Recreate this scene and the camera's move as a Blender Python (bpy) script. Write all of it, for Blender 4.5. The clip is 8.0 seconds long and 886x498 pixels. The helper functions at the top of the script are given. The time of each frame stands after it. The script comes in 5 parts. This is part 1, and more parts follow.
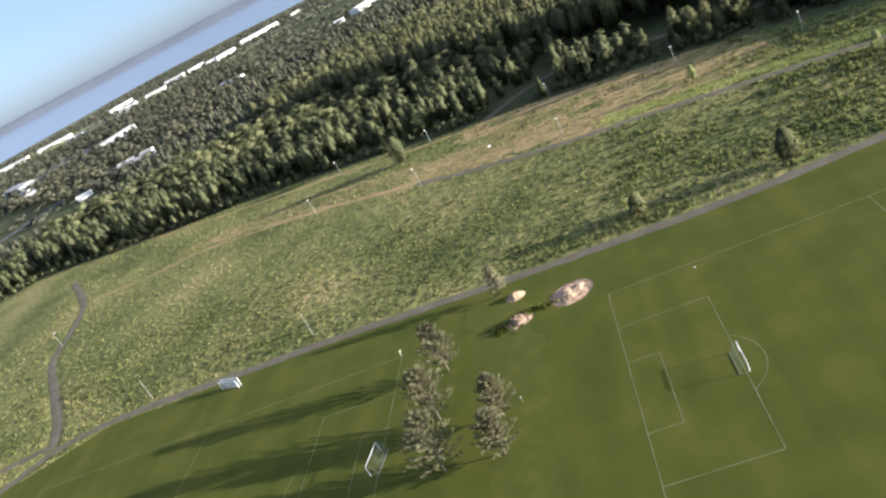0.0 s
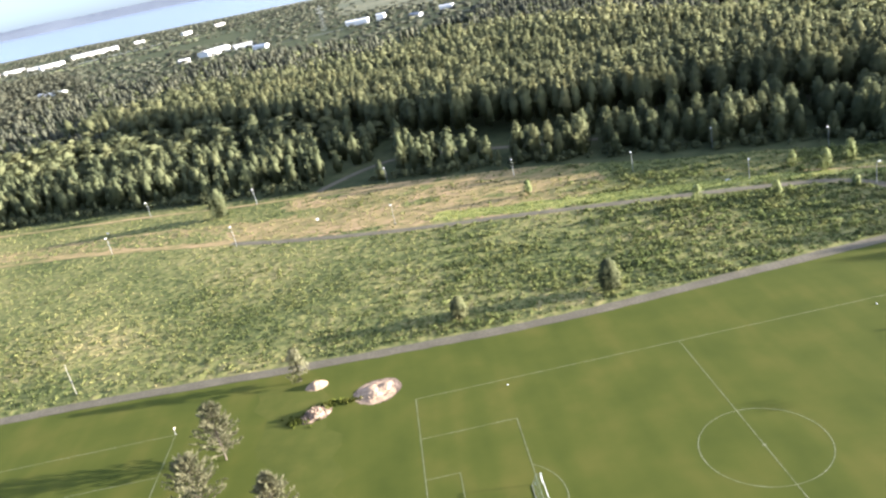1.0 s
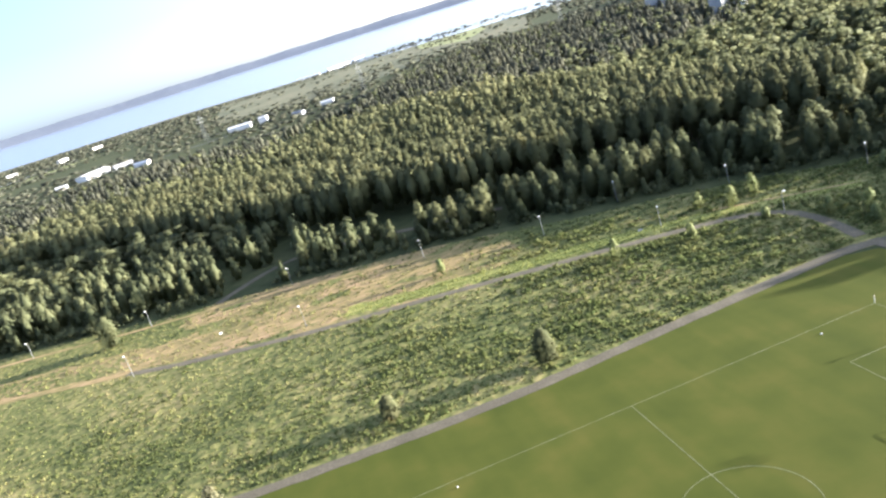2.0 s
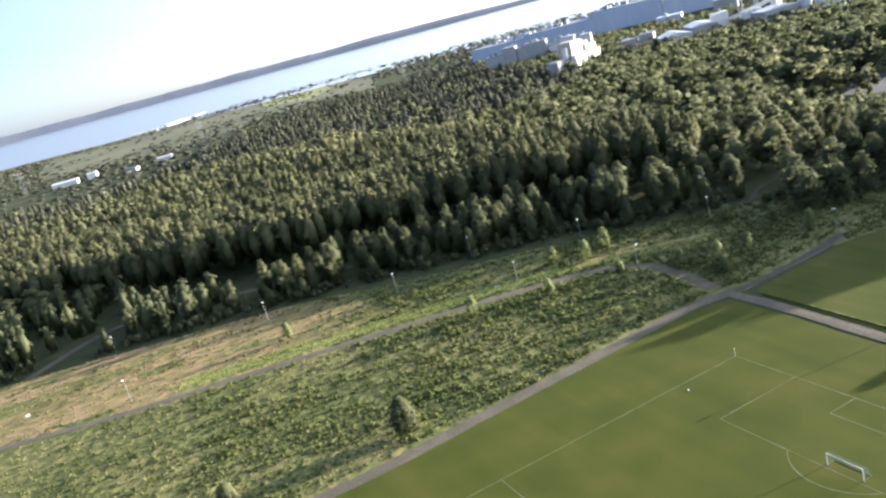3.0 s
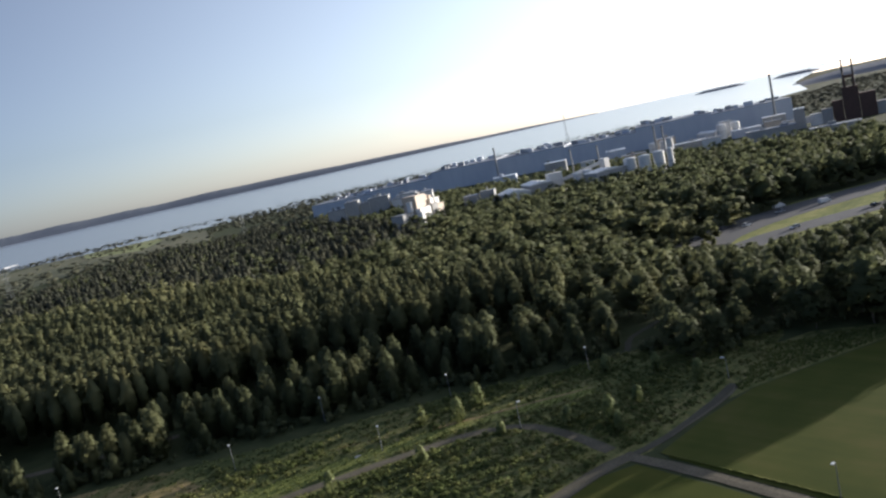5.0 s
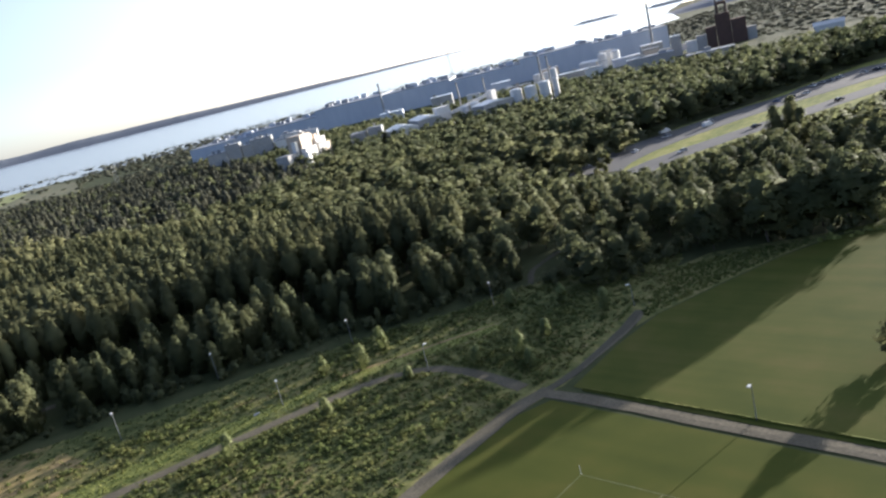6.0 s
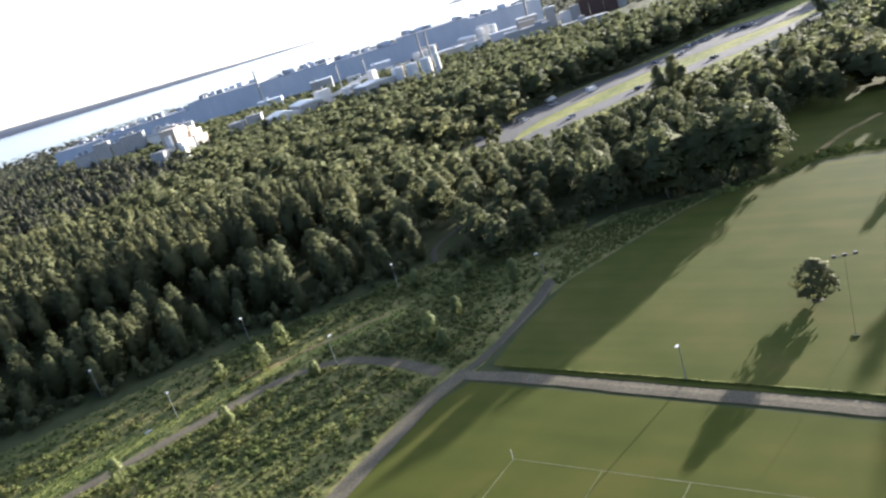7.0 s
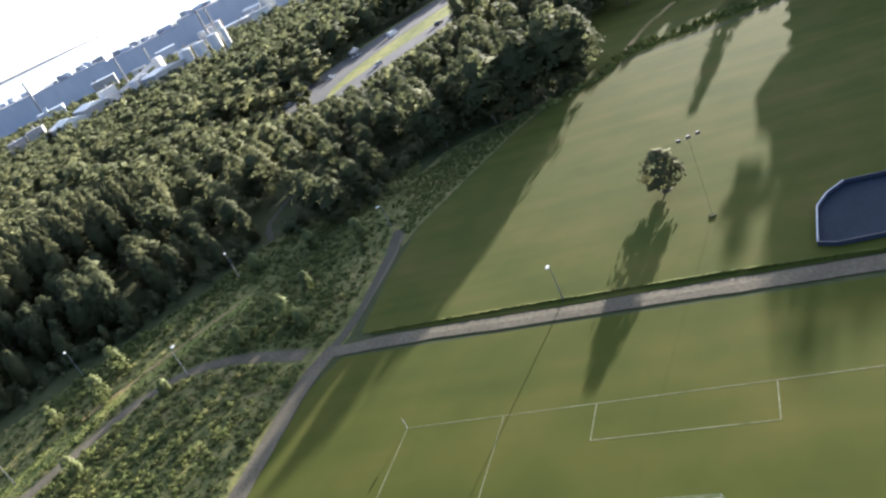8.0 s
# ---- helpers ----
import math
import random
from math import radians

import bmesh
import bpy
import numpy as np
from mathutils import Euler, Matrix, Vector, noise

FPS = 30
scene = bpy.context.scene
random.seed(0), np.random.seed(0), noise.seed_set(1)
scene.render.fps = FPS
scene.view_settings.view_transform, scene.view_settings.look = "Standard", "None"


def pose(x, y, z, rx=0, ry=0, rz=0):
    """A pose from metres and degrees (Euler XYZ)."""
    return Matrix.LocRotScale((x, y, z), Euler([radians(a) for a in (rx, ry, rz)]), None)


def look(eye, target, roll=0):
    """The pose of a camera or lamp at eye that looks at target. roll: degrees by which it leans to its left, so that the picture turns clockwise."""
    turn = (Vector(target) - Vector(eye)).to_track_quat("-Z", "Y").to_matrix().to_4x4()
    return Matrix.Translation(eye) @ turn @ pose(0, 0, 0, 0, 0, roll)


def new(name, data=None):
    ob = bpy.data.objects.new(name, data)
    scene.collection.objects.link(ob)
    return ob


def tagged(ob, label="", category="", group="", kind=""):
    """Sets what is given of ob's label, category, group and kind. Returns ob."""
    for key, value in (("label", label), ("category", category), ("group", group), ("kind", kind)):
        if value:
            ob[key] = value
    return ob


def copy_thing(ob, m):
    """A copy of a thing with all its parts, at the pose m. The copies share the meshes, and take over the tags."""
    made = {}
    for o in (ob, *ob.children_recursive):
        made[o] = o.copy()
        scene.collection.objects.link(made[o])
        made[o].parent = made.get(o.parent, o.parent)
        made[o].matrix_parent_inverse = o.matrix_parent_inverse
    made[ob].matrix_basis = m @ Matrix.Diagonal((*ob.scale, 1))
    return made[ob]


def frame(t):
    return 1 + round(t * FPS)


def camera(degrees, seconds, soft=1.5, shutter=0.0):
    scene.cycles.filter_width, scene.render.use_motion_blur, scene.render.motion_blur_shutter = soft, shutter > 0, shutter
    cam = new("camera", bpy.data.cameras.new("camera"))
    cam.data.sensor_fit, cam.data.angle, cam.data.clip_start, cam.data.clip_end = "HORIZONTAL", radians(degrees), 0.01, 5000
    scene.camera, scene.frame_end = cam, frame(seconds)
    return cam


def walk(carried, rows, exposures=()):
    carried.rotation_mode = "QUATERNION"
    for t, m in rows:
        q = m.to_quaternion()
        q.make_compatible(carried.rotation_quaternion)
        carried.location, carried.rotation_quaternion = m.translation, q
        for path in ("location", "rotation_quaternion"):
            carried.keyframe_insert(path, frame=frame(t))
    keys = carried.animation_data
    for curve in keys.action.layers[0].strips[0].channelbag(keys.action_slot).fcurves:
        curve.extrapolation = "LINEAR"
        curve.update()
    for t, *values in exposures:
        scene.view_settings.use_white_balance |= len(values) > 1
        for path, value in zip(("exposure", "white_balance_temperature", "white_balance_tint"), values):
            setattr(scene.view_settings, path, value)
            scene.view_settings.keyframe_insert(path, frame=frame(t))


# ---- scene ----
cam = camera(58.83, 8.0, soft=2.4)
PATH = [
    (0.00, (9.78, -135.50, 78.12), (-13.41, -45.61, 40.95), -27.91),
    (0.50, (8.91, -130.28, 77.41), (-1.34, -38.88, 38.17), -21.25),
    (1.00, (7.93, -124.82, 75.56), (9.84, -31.50, 39.68), -11.92),
    (1.50, (7.38, -118.28, 73.95), (15.91, -23.57, 42.98), -14.80),
    (1.70, (7.25, -115.98, 73.35), (18.99, -21.06, 44.14), -16.40),
    (2.80, (9.44, -102.54, 68.65), (40.17, -11.77, 40.07), -15.84),
    (3.00, (9.97, -99.97, 68.54), (45.86, -10.64, 41.50), -15.14),
    (3.50, (10.57, -93.57, 67.36), (54.94, -5.97, 48.48), -12.77),
    (4.00, (11.77, -87.64, 65.94), (61.97, -1.77, 55.60), -10.27),
    (4.20, (12.21, -85.15, 65.18), (65.12, -0.73, 56.63), -9.34),
    (5.30, (18.94, -71.12, 62.59), (80.09, 6.27, 46.15), -13.67),
    (5.50, (19.82, -69.35, 62.48), (82.72, 5.98, 43.24), -13.61),
    (6.00, (22.28, -65.36, 61.36), (88.75, 5.52, 37.71), -14.22),
    (6.50, (25.16, -60.96, 59.72), (95.54, 5.24, 33.93), -15.29),
    (7.00, (28.08, -57.17, 58.35), (102.03, 3.54, 29.25), -17.06),
    (7.50, (31.67, -53.70, 56.07), (108.28, 0.08, 20.87), -20.76),
    (8.00, (35.36, -50.28, 54.32), (115.55, -6.13, 14.07), -26.18),
]
walk(cam, [(t, look(eye, goal, roll)) for t, eye, goal, roll in PATH],
     [(0.0, 1.9, 6000, 14), (0.5, 2.3, 6000, 14), (1.0, 2.7, 6000, 14), (1.5, 2.75, 6000, 14), (3.0, 2.25, 6000, 14), (3.5, 1.95, 6000, 14), (4.2, 1.2, 6000, 14), (5.3, 0.75, 6000, 14), (5.5, 0.82, 6000, 14), (6.0, 1.52, 6000, 14), (6.5, 1.88, 6000, 14), (8.0, 2.12, 6000, 14)])

# ---- sky, sun, exposure ----
SUN_AZ, SUN_EL = 98.3, 8.6          # degrees clockwise from +y, and above the horizon
world = bpy.data.worlds.new("sky")
scene.world = world
world.use_nodes = True
wn = world.node_tree.nodes
sky = wn.new("ShaderNodeTexSky")
sky.sky_type, sky.sun_disc = "NISHITA", False
sky.sun_elevation, sky.sun_rotation = radians(SUN_EL), radians(SUN_AZ)
sky.air_density, sky.dust_density, sky.ozone_density = 0.8, 0.6, 1.5
wn["Background"].inputs["Strength"].default_value = 0.058
haze = wn.new("ShaderNodeHueSaturation")
haze.inputs["Saturation"].default_value, haze.inputs["Value"].default_value = 0.54, 1.35
world.node_tree.links.new(sky.outputs["Color"], haze.inputs["Color"])
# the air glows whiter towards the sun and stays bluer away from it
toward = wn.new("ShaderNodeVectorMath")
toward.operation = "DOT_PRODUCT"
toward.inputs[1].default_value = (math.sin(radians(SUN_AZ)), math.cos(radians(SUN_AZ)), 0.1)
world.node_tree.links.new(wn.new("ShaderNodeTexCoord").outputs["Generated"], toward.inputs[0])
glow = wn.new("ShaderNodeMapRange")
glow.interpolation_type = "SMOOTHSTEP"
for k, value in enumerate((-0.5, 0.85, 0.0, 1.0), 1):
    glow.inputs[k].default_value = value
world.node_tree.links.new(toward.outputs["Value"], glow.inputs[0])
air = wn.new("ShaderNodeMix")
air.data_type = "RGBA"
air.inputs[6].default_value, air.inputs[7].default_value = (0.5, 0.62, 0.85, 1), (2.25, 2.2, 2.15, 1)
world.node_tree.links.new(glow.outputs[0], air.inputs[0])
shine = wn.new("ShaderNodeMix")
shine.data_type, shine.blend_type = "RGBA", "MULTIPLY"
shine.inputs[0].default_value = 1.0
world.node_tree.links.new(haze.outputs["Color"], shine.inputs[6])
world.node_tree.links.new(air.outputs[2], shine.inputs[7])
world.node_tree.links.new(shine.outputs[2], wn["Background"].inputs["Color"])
sun_data = bpy.data.lights.new("sun", "SUN")
sun_data.energy, sun_data.angle, sun_data.color = 5.0, radians(0.6), (1.0, 0.9, 0.74)
sun = new("sun", sun_data)
sun_dir = Vector((math.sin(radians(SUN_AZ)) * math.cos(radians(SUN_EL)), math.cos(radians(SUN_AZ)) * math.cos(radians(SUN_EL)), math.sin(radians(SUN_EL))))
sun.matrix_world = look(sun_dir * 300, (0, 0, 0))


# ---- materials ----
def material(name, ramp, scale=1.0, fine=8.0, rough=0.9, bump=0.0, island=0.0, metal=0.0, stretch=(1, 1, 1), spec=0.3, bump_dist=0.1, random_ob=0.0, through_light=0.0):
    """Colours of a ramp chosen by coarse and fine noise in world metres, with relief."""
    m = bpy.data.materials.new(name)
    m.use_nodes = True
    n, link = m.node_tree.nodes, m.node_tree.links.new
    bsdf = n["Principled BSDF"]
    geo = n.new("ShaderNodeNewGeometry")
    mapping = n.new("ShaderNodeMapping")
    mapping.inputs["Scale"].default_value = stretch
    link(geo.outputs["Position"], mapping.inputs["Vector"])
    coarse, small = n.new("ShaderNodeTexNoise"), n.new("ShaderNodeTexNoise")
    for node, s, d in ((coarse, scale, 4), (small, fine, 3)):
        node.inputs["Scale"].default_value, node.inputs["Detail"].default_value = s, d
        link(mapping.outputs["Vector"], node.inputs["Vector"])
    mix = n.new("ShaderNodeMath")
    mix.operation = "MULTIPLY_ADD"
    link(small.outputs["Fac"], mix.inputs[0])
    mix.inputs[1].default_value = 0.5
    half = n.new("ShaderNodeMath")
    half.operation = "MULTIPLY"
    link(coarse.outputs["Fac"], half.inputs[0])
    half.inputs[1].default_value = 0.5
    link(half.outputs[0], mix.inputs[2])
    value = mix.outputs[0]
    for amount, source in ((island, geo.outputs["Random Per Island"]), (random_ob, None)):
        if not amount:
            continue
        if source is None:
            source = n.new("ShaderNodeObjectInfo").outputs["Random"]
        shift = n.new("ShaderNodeMath")
        shift.operation = "MULTIPLY_ADD"
        link(source, shift.inputs[0])
        shift.inputs[1].default_value = amount
        shift.inputs[2].default_value = -amount / 2
        add = n.new("ShaderNodeMath")
        link(value, add.inputs[0])
        link(shift.outputs[0], add.inputs[1])
        value = add.outputs[0]
    cr = n.new("ShaderNodeValToRGB")
    while len(cr.color_ramp.elements) < len(ramp):
        cr.color_ramp.elements.new(0.5)
    for e, (p, c) in zip(cr.color_ramp.elements, ramp):
        e.position, e.color = p, (*c, 1)
    link(value, cr.inputs["Fac"])
    link(cr.outputs["Color"], bsdf.inputs["Base Color"])
    bsdf.inputs["Roughness"].default_value, bsdf.inputs["Metallic"].default_value = rough, metal
    bsdf.inputs["Specular IOR Level"].default_value = spec
    if through_light:
        leaf = n.new("ShaderNodeBsdfTranslucent")
        link(cr.outputs["Color"], leaf.inputs["Color"])
        both = n.new("ShaderNodeMixShader")
        both.inputs["Fac"].default_value = through_light
        link(bsdf.outputs[0], both.inputs[1])
        link(leaf.outputs[0], both.inputs[2])
        link(both.outputs[0], n["Material Output"].inputs["Surface"])
    if bump:
        b = n.new("ShaderNodeBump")
        b.inputs["Strength"].default_value, b.inputs["Distance"].default_value = bump, bump_dist
        link(small.outputs["Fac"], b.inputs["Height"])
        link(b.outputs["Normal"], bsdf.inputs["Normal"])
    return m


def plain(name, colour, rough=0.5, metal=0.0):
    c = Vector(colour)
    return material(name, [(0.3, tuple(c * 0.82)), (0.7, tuple(c * 1.08))], 0.15, 3.0, rough, metal=metal)


def lawn_material(name, ramp, lane):
    """Mown grass: soft blotches, faint lanes left by the mower along y, and drier spots."""
    m = material(name, ramp, 0.035, 0.22, 0.95, 0.0, spec=0.08)
    n, link = m.node_tree.nodes, m.node_tree.links.new
    geo = n.new("ShaderNodeNewGeometry")
    mapping = n.new("ShaderNodeMapping")
    mapping.inputs["Scale"].default_value = (1.0 / lane, 0.015, 1)
    link(geo.outputs["Position"], mapping.inputs["Vector"])
    lanes = n.new("ShaderNodeTexNoise")
    lanes.inputs["Scale"].default_value, lanes.inputs["Detail"].default_value = 1.0, 1.5
    link(mapping.outputs["Vector"], lanes.inputs["Vector"])
    spots = n.new("ShaderNodeTexNoise")
    spots.inputs["Scale"].default_value, spots.inputs["Detail"].default_value = 0.09, 6
    link(geo.outputs["Position"], spots.inputs["Vector"])
    total = n.new("ShaderNodeMath")
    total.operation = "MULTIPLY_ADD"
    link(lanes.outputs["Fac"], total.inputs[0])
    total.inputs[1].default_value = 0.34
    half = n.new("ShaderNodeMath")
    half.operation = "MULTIPLY"
    link(spots.outputs["Fac"], half.inputs[0])
    half.inputs[1].default_value = 0.66
    link(half.outputs[0], total.inputs[2])
    ramp_node = [k for k in n if k.bl_idname == "ShaderNodeValToRGB"][0]
    link(total.outputs[0], ramp_node.inputs["Fac"])
    return m


M_LAWN = lawn_material("mown_lawn", [(0.3, (0.049, 0.063, 0.0105)), (0.5, (0.069, 0.08, 0.014)), (0.7, (0.098, 0.095, 0.02))], 4.5)
M_LAWN2 = lawn_material("dry_lawn", [(0.3, (0.05, 0.067, 0.0125)), (0.5, (0.075, 0.086, 0.0175)), (0.7, (0.107, 0.101, 0.028))], 3.2)
M_WORN = material("worn_lawn_grass", [(0.3, (0.053, 0.066, 0.0115)), (0.5, (0.074, 0.083, 0.0155)), (0.7, (0.102, 0.098, 0.022))], 0.05, 0.25, 0.95, 0.0, spec=0.1)
M_MEADOW = material("meadow_grass", [(0.39, (0.065, 0.08, 0.026)), (0.47, (0.12, 0.13, 0.045)), (0.55, (0.178, 0.172, 0.063)), (0.64, (0.262, 0.22, 0.1))], 0.03, 0.5, 0.95, 0.4, spec=0.1, bump_dist=0.5)
M_TUFT = material("meadow_weeds", [(0.34, (0.078, 0.105, 0.033)), (0.5, (0.14, 0.165, 0.054)), (0.66, (0.215, 0.215, 0.077))], 0.05, 0.22, 0.9, island=0.17, spec=0.1, through_light=0.45)
M_GROUND = material("forest_floor", [(0.3, (0.036, 0.046, 0.019)), (0.5, (0.06, 0.07, 0.03)), (0.7, (0.088, 0.09, 0.042))], 0.02, 0.2, 0.95, 0.5, spec=0.1, bump_dist=0.4)
M_DRY = material("dry_straw_grass", [(0.34, (0.135, 0.133, 0.05)), (0.5, (0.265, 0.205, 0.092)), (0.64, (0.385, 0.265, 0.145))], 0.05, 0.4, 0.95, 0.5, spec=0.1, bump_dist=0.3, stretch=(0.5, 1.3, 1))
# yellow-green grass with sunlight brightened into the colour
M_SUNNED_VERGE = material("streaky_sun_painted_verge_grass", [(0.34, (0.1, 0.125, 0.034)), (0.5, (0.215, 0.23, 0.066)), (0.66, (0.35, 0.325, 0.115))], 0.06, 0.5, 0.95, 0.5, spec=0.1, bump_dist=0.3, stretch=(0.35, 1.6, 1))
M_TRACK = material("worn_track", [(0.3, (0.052, 0.05, 0.034)), (0.7, (0.1, 0.09, 0.064))], 0.15, 2.0, 0.95, 0.4)
M_PATH = material("path_gravel", [(0.3, (0.08, 0.07, 0.046)), (0.5, (0.114, 0.099, 0.067)), (0.7, (0.168, 0.144, 0.1))], 0.2, 2.0, 0.95, 0.4)
M_ASPHALT = material("asphalt", [(0.3, (0.075, 0.076, 0.078)), (0.7, (0.13, 0.13, 0.13))], 0.1, 4.0, 0.9, 0.2)
M_LINE = material("line_paint", [(0.32, (0.08, 0.095, 0.033)), (0.5, (0.185, 0.195, 0.1)), (0.68, (0.31, 0.31, 0.2))], 0.25, 1.6, 0.9)
M_SPRUCE = material("aspen_leaves", [(0.36, (0.124, 0.137, 0.07)), (0.5, (0.19, 0.199, 0.1)), (0.64, (0.252, 0.243, 0.118))], 0.02, 0.13, 0.8, island=0.03, spec=0.1, random_ob=0.08, through_light=0.58)
M_CONIFER = material("conifer_needles", [(0.36, (0.058, 0.062, 0.046)), (0.5, (0.084, 0.088, 0.061)), (0.64, (0.114, 0.113, 0.074))], 0.012, 0.1, 0.85, island=0.03, spec=0.1, through_light=0.3)
M_BIRCH = material("birch_leaves", [(0.36, (0.112, 0.13, 0.068)), (0.5, (0.166, 0.183, 0.094)), (0.64, (0.217, 0.222, 0.111))], 0.03, 0.15, 0.75, island=0.03, spec=0.1, random_ob=0.08, through_light=0.57)
M_BUSH = material("bush_leaves", [(0.36, (0.078, 0.088, 0.045)), (0.5, (0.118, 0.126, 0.062)), (0.64, (0.16, 0.16, 0.078))], 0.1, 0.5, 0.85, island=0.06, spec=0.1, through_light=0.4)
M_PINE = material("pine_needles", [(0.3, (0.09, 0.09, 0.05)), (0.5, (0.155, 0.15, 0.083)), (0.7, (0.22, 0.205, 0.12))], 0.2, 1.5, 0.8, island=0.15, spec=0.2, through_light=0.35)
M_YOUNG = material("young_leaves", [(0.3, (0.15, 0.185, 0.072)), (0.5, (0.215, 0.245, 0.1)), (0.7, (0.285, 0.3, 0.13))], 0.2, 1.0, 0.7, island=0.12, spec=0.15, through_light=0.4)
M_BARK = material("bark", [(0.3, (0.07, 0.055, 0.04)), (0.7, (0.17, 0.14, 0.11))], 0.4, 5.0, 0.95, 0.4)
M_SAND = material("pale_sand", [(0.3, (0.22, 0.15, 0.095)), (0.46, (0.33, 0.23, 0.15)), (0.65, (0.43, 0.305, 0.2))], 0.3, 1.5, 0.95, 0.3, bump_dist=0.15)
M_SOIL = material("brown_soil", [(0.35, (0.06, 0.048, 0.03)), (0.5, (0.15, 0.105, 0.075)), (0.64, (0.38, 0.27, 0.2))], 0.35, 2.5, 0.95, 0.7, bump_dist=0.2)
M_STEEL = plain("galvanised_steel", (0.26, 0.27, 0.27), 0.5, 0.4)
M_WHITE = plain("white_paint", (0.8, 0.8, 0.78), 0.45)
M_LAMP = plain("lamp_head_plastic", (0.75, 0.75, 0.72), 0.3)
M_DARK = plain("dark_metal", (0.06, 0.06, 0.065), 0.5, 0.3)
M_NET = plain("net_cord", (0.2, 0.27, 0.26), 0.8)
M_WATER = bpy.data.materials.new("lake_water")
M_WATER.use_nodes = True
M_WATER.node_tree.nodes["Principled BSDF"].inputs["Base Color"].default_value = (0.22, 0.23, 0.245, 1)
M_WATER.node_tree.nodes["Principled BSDF"].inputs["Roughness"].default_value = 0.2
waves, lift = M_WATER.node_tree.nodes.new("ShaderNodeTexNoise"), M_WATER.node_tree.nodes.new("ShaderNodeBump")
waves.inputs["Scale"].default_value, waves.inputs["Detail"].default_value = 0.06, 4
lift.inputs["Strength"].default_value, lift.inputs["Distance"].default_value = 0.13, 3.0
M_WATER.node_tree.links.new(M_WATER.node_tree.nodes.new("ShaderNodeNewGeometry").outputs["Position"], waves.inputs["Vector"])
M_WATER.node_tree.links.new(waves.outputs["Fac"], lift.inputs["Height"])
M_WATER.node_tree.links.new(lift.outputs["Normal"], M_WATER.node_tree.nodes["Principled BSDF"].inputs["Normal"])
# woods beyond the lake: the blue-grey of distance haze is painted into the colour
M_HAZEWOOD = material("haze_tinted_far_woods", [(0.3, (0.1, 0.12, 0.155)), (0.7, (0.127, 0.15, 0.185))], 0.004, 0.03, 0.95)
M_PANE = plain("dark_window", (0.05, 0.06, 0.075), 0.15)
M_CLAD = material("white_cladding", [(0.3, (0.62, 0.6, 0.57)), (0.7, (0.8, 0.79, 0.76))], 0.05, 0.5, 0.55)
# blue cladding, paled so that the colour stands in for distance haze
M_HAZE_BLUE = material("haze_paled_blue_cladding", [(0.3, (0.48, 0.53, 0.61)), (0.7, (0.6, 0.64, 0.7))], 0.02, 0.15, 0.6, stretch=(1, 1, 0.2))
M_METAL = material("bright_metal_roof", [(0.3, (0.75, 0.76, 0.78)), (0.7, (0.88, 0.88, 0.88))], 0.05, 0.5, 0.35, metal=0.9)
M_TAN = material("sand_cladding", [(0.3, (0.5, 0.4, 0.3)), (0.7, (0.66, 0.55, 0.43))], 0.05, 0.4, 0.6)
M_GREY = material("grey_roofing", [(0.3, (0.22, 0.24, 0.27)), (0.7, (0.36, 0.38, 0.41))], 0.03, 0.3, 0.8)
M_RUST = material("red_brick_plant", [(0.3, (0.075, 0.05, 0.043)), (0.7, (0.13, 0.078, 0.062))], 0.05, 0.6, 0.85)
M_CONC = material("concrete", [(0.3, (0.3, 0.3, 0.29)), (0.7, (0.46, 0.45, 0.43))], 0.05, 0.6, 0.85)


# ---- mesh tools ----
class Shape:
    """Collects corners and faces of one mesh."""

    def __init__(self):
        self.v, self.f = [], []

    def box(self, x0, y0, z0, x1, y1, z1, m=None):
        k = len(self.v)
        pts = [Vector((x, y, z)) for z in (z0, z1) for x, y in ((x0, y0), (x1, y0), (x1, y1), (x0, y1))]
        self.v += [m @ p if m else p for p in pts]
        self.f += [tuple(k + i for i in q) for q in ((3, 2, 1, 0), (4, 5, 6, 7), (0, 1, 5, 4), (1, 2, 6, 5), (2, 3, 7, 6), (3, 0, 4, 7))]
        return self

    def tube(self, a, b, ra, rb=None, sides=8, cap=True):
        a, b = Vector(a), Vector(b)
        rb = ra if rb is None else rb
        axis = (b - a).normalized()
        u = axis.orthogonal().normalized()
        w = axis.cross(u)
        k = len(self.v)
        for c, r in ((a, ra), (b, rb)):
            for i in range(sides):
                t = 2 * math.pi * i / sides
                self.v.append(c + u * (r * math.cos(t)) + w * (r * math.sin(t)))
        for i in range(sides):
            j = (i + 1) % sides
            self.f.append((k + i, k + j, k + sides + j, k + sides + i))
        if cap:
            self.f += [tuple(k + i for i in reversed(range(sides))), tuple(k + sides + i for i in range(sides))]
        return self

    def face(self, pts):
        k = len(self.v)
        self.v += [Vector(p) for p in pts]
        self.f.append(tuple(range(k, k + len(pts))))
        return self

    def mesh(self, name, mat, smooth=False):
        me = bpy.data.meshes.new(name)
        me.from_pydata([tuple(p) for p in self.v], [], self.f)
        me.materials.append(mat)
        if smooth:
            me.polygons.foreach_set("use_smooth", [True] * len(me.polygons))
        me.update()
        return me


def part(name, shape, mat, parent=None, label="", smooth=False):
    ob = new(name, shape.mesh(name, mat, smooth))
    if parent:
        ob.parent = parent
    return tagged(ob, label) if label else ob


def thing(name, label, category, group="", kind=""):
    return tagged(new(name), label, category, group, kind)


